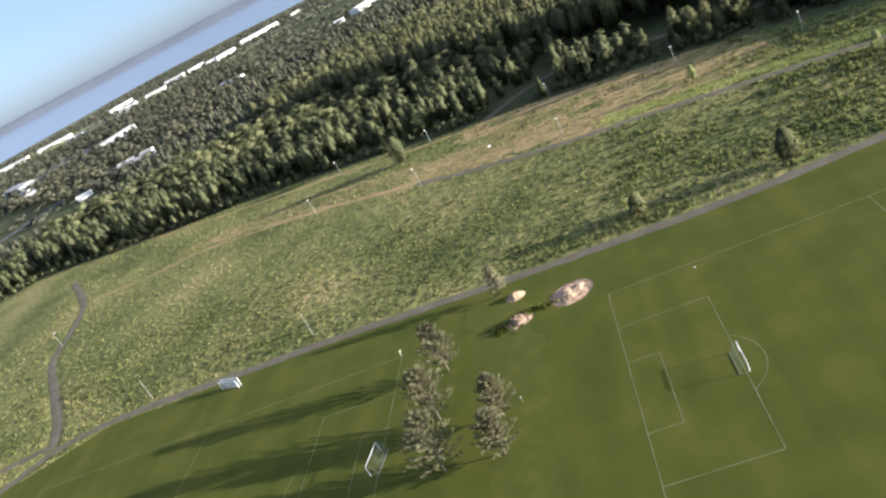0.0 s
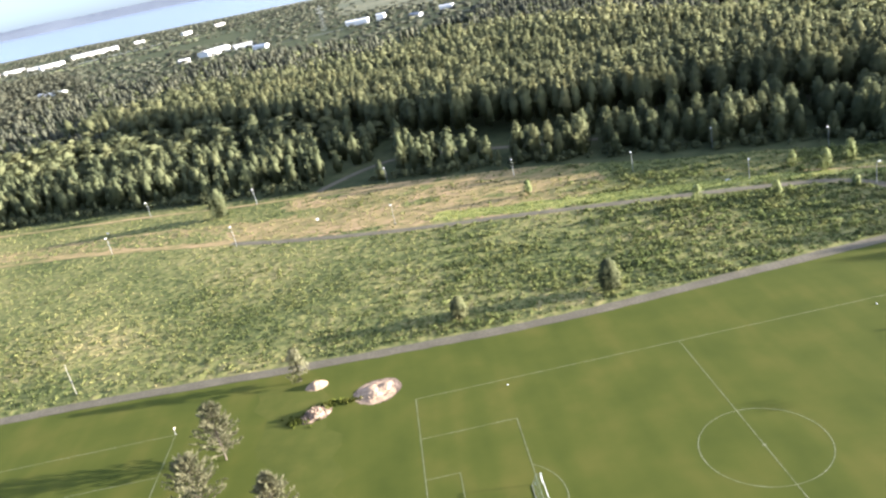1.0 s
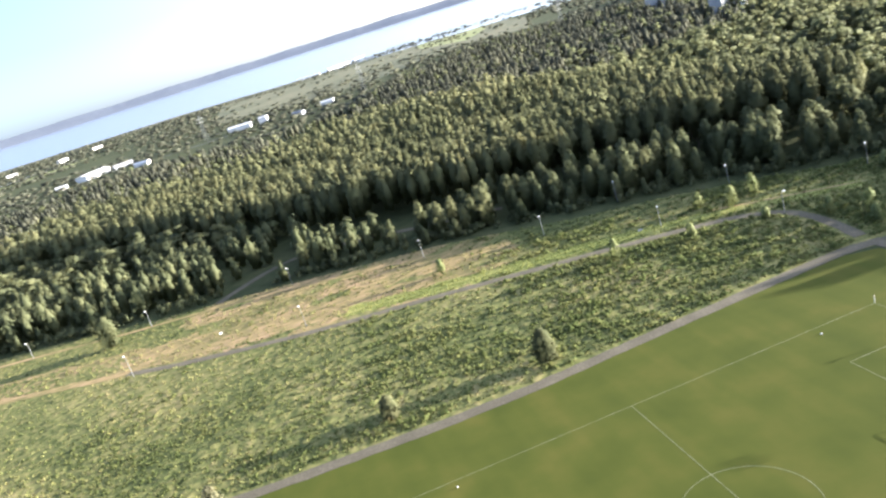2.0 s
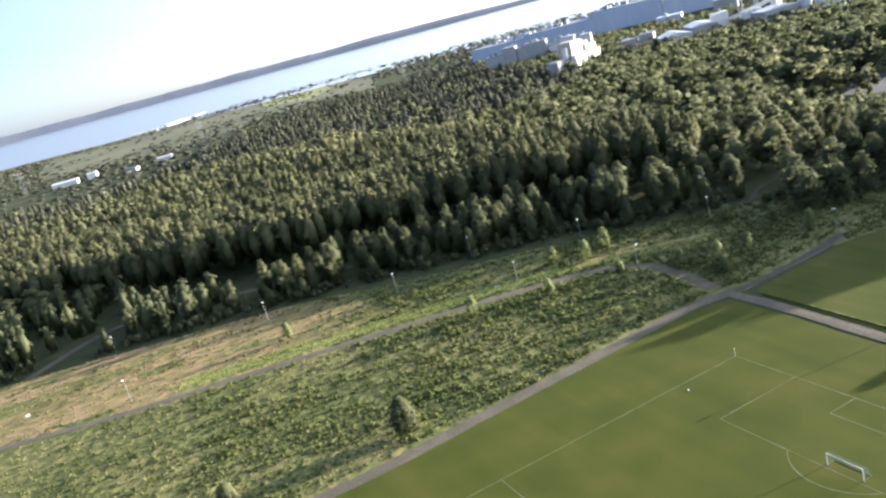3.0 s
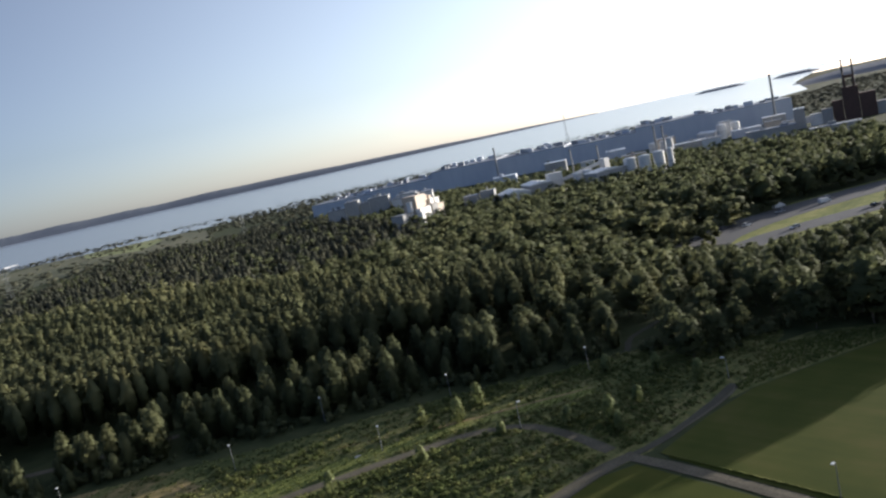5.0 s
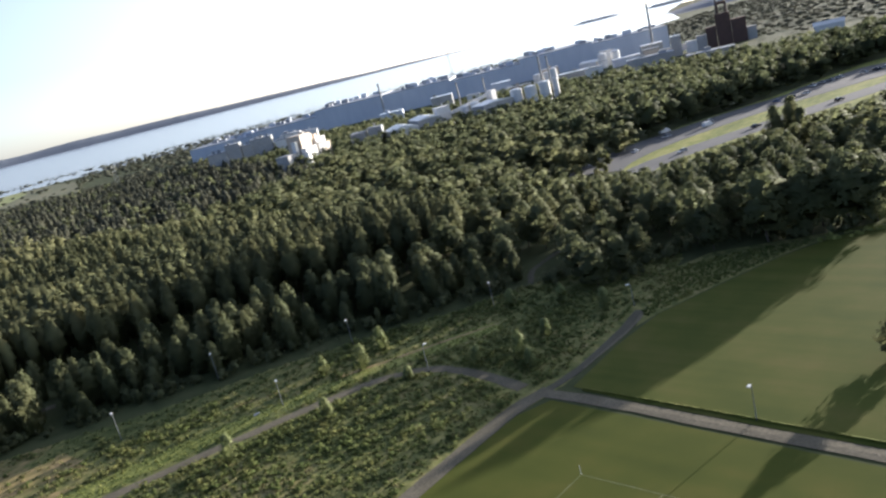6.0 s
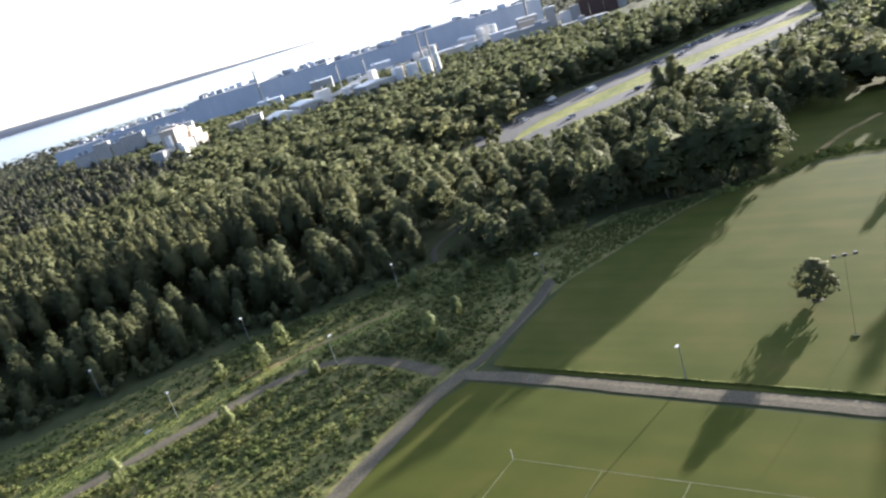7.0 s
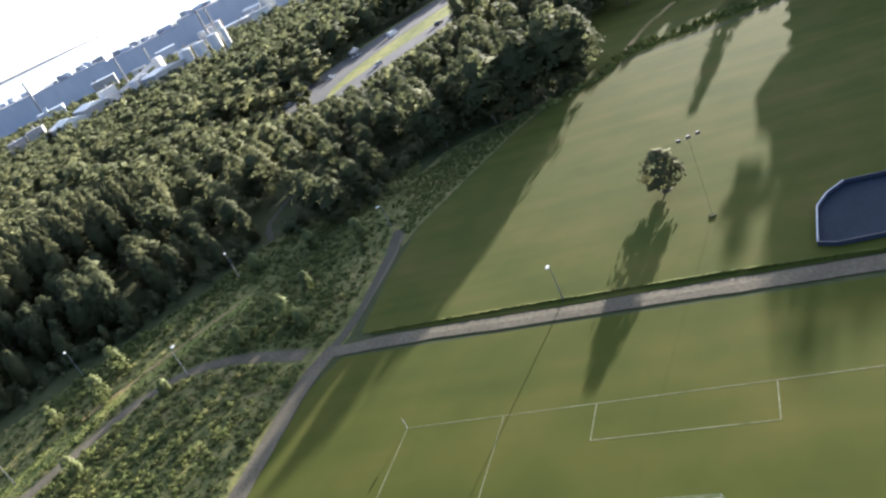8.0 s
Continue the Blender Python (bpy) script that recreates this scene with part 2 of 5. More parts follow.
def raw_mesh(name, verts, faces, mat, normals=None):
    """A triangle mesh out of number arrays, shaded by the normals given."""
    me = bpy.data.meshes.new(name)
    me.vertices.add(len(verts))
    me.vertices.foreach_set("co", np.asarray(verts, np.float32).ravel())
    me.loops.add(faces.size)
    me.loops.foreach_set("vertex_index", faces.astype(np.int32).ravel())
    me.polygons.add(len(faces))
    me.polygons.foreach_set("loop_start", np.arange(0, faces.size, 3, dtype=np.int32))
    me.materials.append(mat)
    me.update(calc_edges=True)
    me.validate()
    if normals is not None:
        me.polygons.foreach_set("use_smooth", np.ones(len(faces), bool))
        me.normals_split_custom_set_from_vertices(np.asarray(normals, np.float32))
    return me


def smooth_line(pts, step=4.0):
    """A curve through the points, as a dense list."""
    p = [Vector((*q, 0)) for q in pts]
    p = [2 * p[0] - p[1]] + p + [2 * p[-1] - p[-2]]
    out = []
    for i in range(1, len(p) - 2):
        n = max(2, int((p[i + 1] - p[i]).length / step))
        for k in range(n):
            t = k / n
            a, b, c, d = p[i - 1], p[i], p[i + 1], p[i + 2]
            out.append(0.5 * (2 * b + (c - a) * t + (2 * a - 5 * b + 4 * c - d) * t * t + (3 * b - a - 3 * c + d) * t ** 3))
    return out + [p[-2]]


def ribbon(pts, width, z, wobble=0.0, step=3.0, seed=0):
    """A strip along a curve with slightly uneven edges and a low crown."""
    rnd = random.Random(seed)
    line = smooth_line(pts, step)
    s = Shape()
    for i, p in enumerate(line):
        d = (line[min(i + 1, len(line) - 1)] - line[max(i - 1, 0)]).normalized()
        side = Vector((-d.y, d.x, 0))
        for k in (-1, 0, 1):
            w = width / 2 * k + (rnd.uniform(-wobble, wobble) if k else 0)
            s.v.append(p + side * w + Vector((0, 0, z + (0.04 if k == 0 else 0))))
    for i in range(len(line) - 1):
        for k in (0, 1):
            a = i * 3 + k
            s.f.append((a + 1, a, a + 3, a + 4))
    return s


def sheet(outline, z):
    """A flat sheet inside an outline."""
    bm = bmesh.new()
    bm.faces.new([bm.verts.new((x, y, z)) for x, y in outline])
    bmesh.ops.triangulate(bm, faces=bm.faces[:])
    s = Shape()
    bm.verts.index_update()
    s.v = [v.co.copy() for v in bm.verts]
    s.f = [tuple(v.index for v in (f.verts if f.normal.z > 0 else reversed(f.verts[:]))) for f in bm.faces]
    bm.free()
    return s


def inside(outline, x, y):
    """Which of the points lie inside an outline."""
    x, y = np.asarray(x), np.asarray(y)
    res = np.zeros(x.shape, bool)
    for (x0, y0), (x1, y1) in zip(outline, outline[1:] + outline[:1]):
        if y0 != y1:
            res ^= ((y0 > y) != (y1 > y)) & (x < (x1 - x0) * (y - y0) / (y1 - y0) + x0)
    return res


def away(line, x, y):
    """Distance of the points from a line of points."""
    x, y = np.asarray(x), np.asarray(y)
    best = np.full(x.shape, 1e9)
    for (x0, y0), (x1, y1) in zip(line, line[1:]):
        dx, dy = x1 - x0, y1 - y0
        t = np.clip(((x - x0) * dx + (y - y0) * dy) / (dx * dx + dy * dy), 0, 1)
        best = np.minimum(best, np.hypot(x - x0 - t * dx, y - y0 - t * dy))
    return best


# ---- the ground and what is laid on it ----
NEAR_PATH = [(-172, 8), (-164, 16), (-153, 26), (-136, 30), (-108, 29), (-87, 27.6), (-64, 26.2), (-27, 22.4), (-3, 20.4), (32, 18.6), (64, 20.2), (90, 21.6), (110, 22.4), (120, 21)]
UPPER_PATH = [(-206, 150), (-183, 148), (-156, 150), (-118, 142), (-82, 129), (-53, 116.5), (-34, 107), (0, 94.5), (32, 86), (64, 76.8), (85, 70.5), (103, 64.5), (114, 59.5), (120.5, 52), (121.5, 40), (119, 26)]
RIGHT_PATH = [(118.3, 22), (118.6, 8), (117.3, -17), (116.5, -36), (115.5, -54), (113, -85), (110, -140)]
FIELD_PATH = [(119, 21), (126, 20), (135, 20.3), (146, 21.3), (156, 23)]
LEFT_PATH = [(-156, 27), (-163, 42), (-182, 70), (-199, 96), (-207, 125), (-216, 149), (-247, 193)]
EDGE_PATH = [(-240, 223), (-175, 197), (-124, 181), (-96, 173), (-62, 161), (-27, 151), (4, 139.5), (30, 128), (52, 116)]
WOOD_ROAD = [(-27, 156), (-16, 168), (-2, 178), (14, 178), (36, 167), (62, 152), (76, 146)]
WOOD_TRACK = [(148, 63), (158, 60.5), (168, 61.5), (178, 68), (196, 70)]
TOWN_ROAD = [(-600, 330), (-500, 400), (-468, 440), (-450, 490), (-412, 540), (-385, 585), (-350, 690)]
SIDE_PATH = [(-156, 30), (-170, 27), (-195, 24), (-230, 20)]
FOREST_EDGE = [(-420, 215), (-330, 212), (-293, 235), (-204, 208), (-148, 198), (-96, 182), (-54, 165), (-15, 154), (48, 131), (90, 110), (101, 104), (115, 98), (130, 87), (147, 74), (160, 65), (167, 56), (164, 46), (166, 37), (174, 33), (189, 30), (199, 22), (198, 8), (204, -2), (213, -8)]

bm = bmesh.new()
bmesh.ops.create_circle(bm, cap_ends=True, radius=4900, segments=96)
ground_shape = Shape()
ground_shape.v, ground_shape.f = [v.co + Vector((0, 0, -0.06)) for v in bm.verts], [tuple(range(len(bm.verts)))]
bm.free()
tagged(part("ground", ground_shape, M_GROUND), "dark green mossy forest ground reaching the horizon", "ground", kind="structure")

LAWN = [(-172, 8), (-153, 24), (-136, 28), (-108, 27), (-87, 26), (-64, 24.6), (-27, 20.8), (-3, 18.8), (32, 17), (64, 18.6), (90, 20), (110, 20.6), (116.5, 18), (115, -17), (114, -36), (113, -54), (111, -85), (108, -260), (-300, -260), (-300, -40)]
tagged(part("lawn", sheet(LAWN, 0.0), M_LAWN), "mown green sports lawn with pitch lines", "lawn", kind="structure")
LAWN2 = [(122, 17), (139, 18.4), (155, 18), (173, 12), (190, 6), (204, -2), (215, -18), (219, -45), (226, -90), (230, -260), (112, -260), (114.5, -85), (117.5, -54), (119, -17), (120.6, 8)]
tagged(part("lawn_field", sheet(LAWN2, 0.0), M_LAWN2), "sunlit yellow-green mown playing field", "lawn", kind="structure")
MEADOW = [(-172, 10), (-136, 28), (-64, 25), (-3, 19.5), (64, 19), (110, 21), (122, 19), (150, 20), (185, 29), (190, 31), (181, 44), (168, 60), (150, 69), (130, 83), (111, 95), (92, 103), (48, 129), (-15, 152), (-54, 165), (-96, 182), (-148, 198), (-204, 208), (-293, 235), (-330, 212), (-420, 200), (-420, 10), (-230, 0)]
tagged(part("meadow", sheet(MEADOW, -0.03), M_MEADOW), "rough sunlit meadow of green and straw-coloured grass", "meadow", kind="structure")
for line, width, label in ((NEAR_PATH, 3.2, "pale grey gravel path between lawn and meadow"), (UPPER_PATH[5:], 2.8, "pale grey gravel path through the meadow"), (UPPER_PATH[:6], 2.8, "faint overgrown track across the dry rise"), (RIGHT_PATH, 2.9, "pale grey gravel path between two playing fields"),
                           (FIELD_PATH, 1.9, "brown earth path beside the field towards the trees"), (LEFT_PATH, 3.1, "dark grey asphalt path across the meadow"), (EDGE_PATH, 1.9, "pale straw-coloured track along the forest edge"), (WOOD_ROAD, 3.4, "shaded grey gravel road between the fringe and the tall wood"), (WOOD_TRACK, 1.6, "narrow grey track between the tall trees"), ([(129, 19.4), (139, 19.7), (148, 20.2), (157, 22), (167, 25.3), (183, 29.3)], 0.75, "narrow pale trodden trail along the field"), (SIDE_PATH, 2.4, "narrow pale gravel side path")):
    tagged(part("path", ribbon(line, width, 0.02 + 0.006 * width, 0.16, seed=int(width * 10)), M_DRY if line in (EDGE_PATH, UPPER_PATH[:6]) else M_TRACK if line in (FIELD_PATH, WOOD_TRACK) else M_PATH), label, "path", kind="structure")

VERGE = [(12, 99.5), (32, 92.5), (64, 83.5), (85, 77.5), (103, 71.5), (117, 66), (130, 59.5), (143, 52)]
# the sunlit strip beside the path is painted by this brighter grass
tagged(part("verge", ribbon(VERGE, 8.5, -0.014, 1.3, seed=9), M_SUNNED_VERGE), "strip of rough yellow-green grass beside the path, sunlight added to its colour", "grass", kind="structure")
TRAIL = [(92, 87), (99, 83), (108, 74.5), (117, 68.5), (132, 60), (144, 53)]
# pale straw trail, its colour also painting the sun streak along it
tagged(part("path", ribbon(TRAIL, 1.1, 0.035, 0.2, seed=12), M_DRY), "narrow straw-coloured trodden trail in the grass, a sun streak put into its colour", "path", kind="structure")
dry_line = smooth_line([(-170, 163), (-132, 155), (-96, 144), (-62, 131), (-40, 122), (-14, 113), (12, 106), (38, 98), (60, 90)], 3)
dry_side = [(p, math.sin(math.pi * i / (len(dry_line) - 1)) ** 0.6 * 9.5) for i, p in enumerate(dry_line)]
dry_outline = [(p.x, p.y + s * (w * (1 + 0.35 * noise.noise((p.x * 0.12, s * 4, 1))) + 0.05)) for s, run in ((1, dry_side), (-1, dry_side[::-1])) for p, w in run]
tagged(part("dry_grass", sheet(dry_outline, -0.012), M_DRY), "patch of dry pinkish straw-coloured grass", "dry grass", kind="structure")

tagged(part("worn_lawn", ribbon([(-24, 16), (-23, 5), (-21, -10), (-20, -25), (-20, -45), (-19, -80)], 13, 0.006, 1.6, seed=4), M_WORN), "paler worn strip of lawn between the pines", "lawn", kind="structure")

# lake and far shore
SHORE = [(-3600, 1200), (-2200, 1300), (-1442, 1770), (-1150, 2200), (-848, 2220), (-590, 2130), (-173, 2060), (-54, 1998), (60, 1872), (136, 1841), (311, 2047), (497, 2209), (750, 2296), (967, 2245), (1072, 2170), (1382, 2330), (1600, 1660), (1850, 1580), (1940, 1400), (1540, 860), (1900, 900), (2600, 1300), (3600, 1700)]
rim = [(4800 * math.sin(radians(a)), 4800 * math.cos(radians(a))) for a in range(66, -74, -4)]


def water_level(d):
    """The far water is lifted a little, as the sheet ends short of the true horizon."""
    return 0.4 + max(0, d - 2500) / 2100 * 38


lake = sheet(SHORE + rim, 0.0)
for v in lake.v:
    d = math.hypot(v.x, v.y)
    v.z = water_level(d)
tagged(part("lake", lake, M_WATER), "pale blue calm lake reflecting the bright sky", "lake", kind="structure")


def land_ridge(name, az0, az1, dist, top, label, depth=60, seed=0):
    """Low wooded land far off, with an uneven skyline and distance haze in its colour."""
    s = Shape()
    n = int((az1 - az0) * 6)
    for i in range(n + 1):
        a = radians(az0 + (az1 - az0) * i / n)
        ends = min(1, 4 * min(i, n - i) / n + 0.1)
        h = top * ends * (0.9 + 0.14 * noise.noise((i * 0.05, seed, 0)) + 0.025 * noise.noise((i * 0.35, seed, 3)))
        for r, z in ((dist, -2), (dist + depth * 0.7, h * 0.55), (dist + depth * 1.6, h), (dist + depth * 2, -2)):
            s.v.append(Vector((r * math.sin(a), r * math.cos(a), z + water_level(dist))))
    for i in range(n):
        for k in range(3):
            a = i * 4 + k
            s.f.append((a, a + 4, a + 5, a + 1))
    tagged(part(name, s, M_HAZEWOOD), label, "far shore", kind="structure")


land_ridge("far_shore", -60, 50, 4560, 47, "wooded shore beyond the lake, blue-grey haze painted into its colour", 150)
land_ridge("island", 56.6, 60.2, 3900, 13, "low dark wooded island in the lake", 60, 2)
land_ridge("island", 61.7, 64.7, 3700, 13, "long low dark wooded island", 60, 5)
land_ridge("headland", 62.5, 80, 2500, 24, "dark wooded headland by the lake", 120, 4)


# ---- trees ----
CROWNS = {"aspen": (0.2, 0.175), "column": (0.05, 0.28), "round": (0.1, 0.3)}


def reach_of(kind, t):
    """Half the width of a crown one unit high, at t of the way from its lowest boughs to its tip."""
    wide = CROWNS[kind][1]
    if kind == "aspen":
        return wide * np.clip(1.02 - t ** 2.4, 0.02, 1) ** 0.8 * np.clip(0.38 + 1.15 * t, 0, 1)
    if kind == "column":
        return wide * np.clip(1.03 - t, 0.02, 1) ** 0.58 * np.minimum(1, 0.6 + 1.7 * t)
    return wide * np.clip(1.02 - t, 0.02, 1) ** 0.58 * np.minimum(1, 0.55 + 1.8 * t)


def foliage(kind, count, size, seed, clump=12):
    """Leaf tufts of a tree one unit high: arrays of corners, three to a triangle. The tufts sit on boughs inside an uneven crown."""
    g = np.random.default_rng(seed)
    low = CROWNS[kind][0]
    boughs = max(8, count // clump)
    t = g.random(boughs) ** 0.85
    z = low + (1 - low) * t
    ang = g.random(boughs) * 2 * np.pi + z * 9
    reach = reach_of(kind, t) * g.uniform(0.78, 1.14, boughs)
    pick = g.integers(0, boughs, count)
    r = reach[pick] * np.sqrt(g.uniform(0.5, 1, count))
    a = ang[pick] + g.normal(0, 0.22, count)
    droop = -0.25
    c = np.stack([r * np.cos(a), r * np.sin(a), z[pick] - droop * r], 1) + g.normal(0, size * 0.8, (count, 3))
    nrm = np.stack([np.cos(a), np.sin(a), 0.25 + 0.9 * t[pick]], 1) + g.normal(0, 0.22, (count, 3))
    nrm /= np.linalg.norm(nrm, axis=1, keepdims=True)
    u = np.cross(nrm, np.array([0, 0, 1.0]) + g.normal(0, 0.5, (count, 3)))
    u /= np.linalg.norm(u, axis=1, keepdims=True)
    w = np.cross(u, nrm)
    s = size * g.uniform(0.6, 1.4, (count, 1))
    tri = np.stack([c - u * s * 0.7 - w * s * 0.6, c + u * s * 0.7 - w * s * 0.5, c + w * s * 1.2], 1)
    tri[..., 2] = np.clip(tri[..., 2], 0.02, 1.02)
    return tri


def core(kind, seed, sides=7, tiers=5):
    """The dense inside of a crown one unit high, as triangles: ragged overlapping tiers, or leaning lumps for broad trees."""
    g = np.random.default_rng(seed)
    tri = []
    low = CROWNS[kind][0]
    if kind != "round":
        for k in range(tiers):
            t0 = k / tiers
            t1 = min(1.0, t0 + 1.9 / tiers)
            z0, z1 = low + (1 - low) * t0 * 0.97, low + (1 - low) * t1 * 0.97
            a = np.arange(sides) / sides * 2 * np.pi + g.random() * 6
            r0, r1 = float(reach_of(kind, t0)), float(reach_of(kind, t1)) if t1 < 1 else 0.004
            ring = [np.stack([rr * np.cos(a), rr * np.sin(a), zz], 1) for rr, zz in ((r0 * g.uniform(0.6, 1.05, sides) * 0.85, z0 + g.uniform(-0.03, 0.03, sides)), (r1 * g.uniform(0.4, 0.8, sides) * 0.85, z1 + g.uniform(-0.02, 0.02, sides)))]
            for i in range(sides):
                j = (i + 1) % sides
                tri += [[ring[0][i], ring[0][j], ring[1][j]], [ring[0][i], ring[1][j], ring[1][i]]]
    else:
        for k in range(max(1, tiers + 2)):
            z = 0.26 + 0.54 * k / (tiers + 1) if tiers > 0 else 0.42
            r = (0.26 if tiers <= 0 else 0.165 if tiers < 5 else 0.125) * math.sqrt(max(0.15, 1 - ((z - 0.42) / 0.5) ** 2)) * g.uniform(0.8, 1.15)
            off = np.array([g.normal(0, 0.07), g.normal(0, 0.07), z])
            lat = []
            for zz, f in ((-0.75, 0.6), (0.1, 1.0), (0.75, 0.62)):
                a = np.arange(sides) / sides * 2 * np.pi + g.random() * 6
                rr = r * f * g.uniform(0.75, 1.2, sides)
                lat.append(np.stack([rr * np.cos(a), rr * np.sin(a), np.full(sides, zz * r * 0.9)], 1) + off)
            cap = off + np.array([0, 0, r * 1.05])
            for q, p in ((0, 1), (1, 2)):
                for i in range(sides):
                    j = (i + 1) % sides
                    tri += [[lat[q][i], lat[q][j], lat[p][j]], [lat[q][i], lat[p][j], lat[p][i]]]
            for i in range(sides):
                tri.append([lat[2][i], lat[2][(i + 1) % sides], cap])
    return np.array(tri)


def crown_model(kind, count, size, seed, wide=1.0, sides=7, tiers=5, dense=1.0, clump=12):
    both = np.concatenate([core(kind, seed + 500, sides, tiers) * np.array([dense, dense, 1.0]), foliage(kind, count, size, seed, clump)])
    return both * np.array([wide, wide, 1.0])


def leaf_normals(tri, rough=0.22, seed=0, up=0.0):
    """For each corner a normal pointing out of the crown, and the triangle turned to face that way."""
    g = np.random.default_rng(seed)
    h = tri[..., 2].max()
    n = tri.copy()
    n[..., 2] = 0.8 * (0.55 * tri[..., 2] - 0.35 * h)
    n /= np.linalg.norm(n, axis=2, keepdims=True) + 1e-9
    n[..., 2] += up
    n += g.normal(0, rough, (len(tri), 1, 3))
    n /= np.linalg.norm(n, axis=2, keepdims=True)
    flip = (np.cross(tri[:, 1] - tri[:, 0], tri[:, 2] - tri[:, 0]) * n.mean(1)).sum(1) < 0
    tri[flip], n[flip] = tri[flip][:, ::-1], n[flip][:, ::-1]
    return tri, n


def trunk_shape(height, r, seed, limbs=5, lean=0.02):
    rnd = random.Random(seed)
    s = Shape()
    p, n = Vector((0, 0, -0.15)), 5
    for i in range(n):
        q = Vector((rnd.uniform(-lean, lean) * height, rnd.uniform(-lean, lean) * height, height * 0.92 * (i + 1) / n))
        s.tube(p, q, r * (1 - i / n * 0.85), r * (1 - (i + 1) / n * 0.85), 6, False)
        if i:
            for k in range(limbs):
                a = rnd.random() * 6.28
                reach = height * (0.16 if limbs < 8 else 0.24) * (1.1 - i / n)
                b = p.lerp(q, rnd.random())
                s.tube(b, b + Vector((math.cos(a) * reach, math.sin(a) * reach, reach * 0.5)), r * 0.22, r * 0.06, 4, False)
        p = q
    return s


def tree(name, kind, height, count, size, seed, mat, label, category, wide=1.0, r=0.16, dense=1.0, clump=12, limbs=5):
    """One tree at the origin, of a trunk with limbs and a crown of many tufts."""
    t = thing(name, label, category)
    tri = crown_model(kind, count, size / height, seed, wide, 9, 7, dense, clump) * height
    tri, nrm = leaf_normals(tri, 0.12, seed)
    crown = new("crown", raw_mesh("crown", tri.reshape(-1, 3), np.arange(tri.size // 3).reshape(-1, 3), mat, nrm.reshape(-1, 3)))
    crown.parent = t
    part("trunk", trunk_shape(height, r, seed, limbs), M_BARK, t)
    return t


def joined_trees(name, xyzh, templates, mat, label, seed, category="forest", up=0.0):
    """Many trees beyond counting as one mesh of tufts."""
    g = np.random.default_rng(seed)
    chunks, normals = [], []
    which = g.integers(0, len(templates), len(xyzh))
    for k, tpl in enumerate(templates):
        rows = xyzh[which == k]
        tpl, nrm = leaf_normals(tpl.copy(), 0.05, k, up)
        if not len(rows):
            continue
        a = g.random(len(rows)) * 2 * np.pi
        wide = rows[:, 3] * g.uniform(0.85, 1.2, len(rows))
        c, s = np.cos(a)[:, None, None], np.sin(a)[:, None, None]
        x = (tpl[None, ..., 0] * c - tpl[None, ..., 1] * s) * wide[:, None, None] + rows[:, 0][:, None, None]
        y = (tpl[None, ..., 0] * s + tpl[None, ..., 1] * c) * wide[:, None, None] + rows[:, 1][:, None, None]
        z = tpl[None, ..., 2] * rows[:, 2][:, None, None]
        chunks.append(np.stack([x, y, np.broadcast_to(z, x.shape)], -1).reshape(-1, 3))
        nx, ny = nrm[None, ..., 0] * c - nrm[None, ..., 1] * s, nrm[None, ..., 0] * s + nrm[None, ..., 1] * c
        normals.append(np.stack([nx, ny, np.broadcast_to(nrm[None, ..., 2], nx.shape)], -1).reshape(-1, 3))
    v = np.concatenate(chunks)
    ob = new(name, raw_mesh(name, v, np.arange(len(v)).reshape(-1, 3), mat, np.concatenate(normals)))
    return tagged(ob, label, category, kind="stuff")


def scatter(x0, x1, y0, y1, step, seed):
    g = np.random.default_rng(seed)
    x, y = np.meshgrid(np.arange(x0, x1, step), np.arange(y0, y1, step))
    x = x + (np.arange(x.shape[0])[:, None] % 2) * step / 2
    return (x + g.uniform(-0.42, 0.42, x.shape) * step).ravel(), (y + g.uniform(-0.42, 0.42, y.shape) * step).ravel()


PARKING = [(276, 92), (300, 120), (328, 126), (368, 123), (424, 99), (462, 89), (500, 77), (560, 40), (540, 0), (450, 25), (400, 38), (357, 46), (334, 66), (305, 76)]
WOOD = FOREST_EDGE + [(222, 0), (232, 9), (243, 4), (254, -5), (268, -13), (300, -17), (345, -20), (620, -40), (640, 420), (560, 640), (440, 800), (300, 900), (146, 760), (96, 640), (12, 580), (-22, 625), (-124, 715), (-199, 715), (-240, 680), (-283, 700), (-302, 612), (-285, 460), (-312, 424), (-332, 325), (-415, 372), (-700, 420)]
TALL = [(-200, 385), (-80, 300), (-30, 248), (0, 218), (30, 192), (62, 171), (96, 155), (128, 141), (162, 119), (187, 96), (196, 108), (208, 160), (203, 250), (160, 410), (85, 480), (20, 465), (-12, 430), (-140, 470)]
FACTORY_YARD = [(350, 444), (371, 426), (396, 440), (388, 466), (358, 466)]
LAKE_MEADOW = [(-60, 1150), (60, 1040), (180, 1000), (280, 1120), (360, 1150), (430, 1040), (560, 1400), (560, 1660), (400, 1760), (240, 1640), (100, 1650), (-60, 1740)]
MILL_YARD = [(500, 900), (560, 980), (720, 1010), (1040, 560), (960, 400), (720, 170), (640, 200), (620, 420), (560, 640)]
CLEARED = [PARKING, FACTORY_YARD, [(246, -60), (310, -60), (310, -21), (252, -17)], [(440, 390), (500, 380), (520, 300), (560, 310), (560, 400), (480, 440)], [(18, 478), (70, 500), (88, 600), (14, 562)], [(-33, 150), (-12, 146), (4, 168), (2, 176), (-14, 178)]]


def keep_wood(x, y):
    k = inside(WOOD, x, y)
    for c in CLEARED:
        k &= ~inside(c, x, y)
    return k


def low_by_road(x, y, h):
    """Young growth on the near side of the road, older trees farther off."""
    side = (y < 92 - 0.38 * (x - 270)) | (x < 285)
    d = away(PARKING + PARKING[:1], x, y)
    return np.where(side & (x > 215), np.minimum(h, 2.5 + 0.2 * d), h)


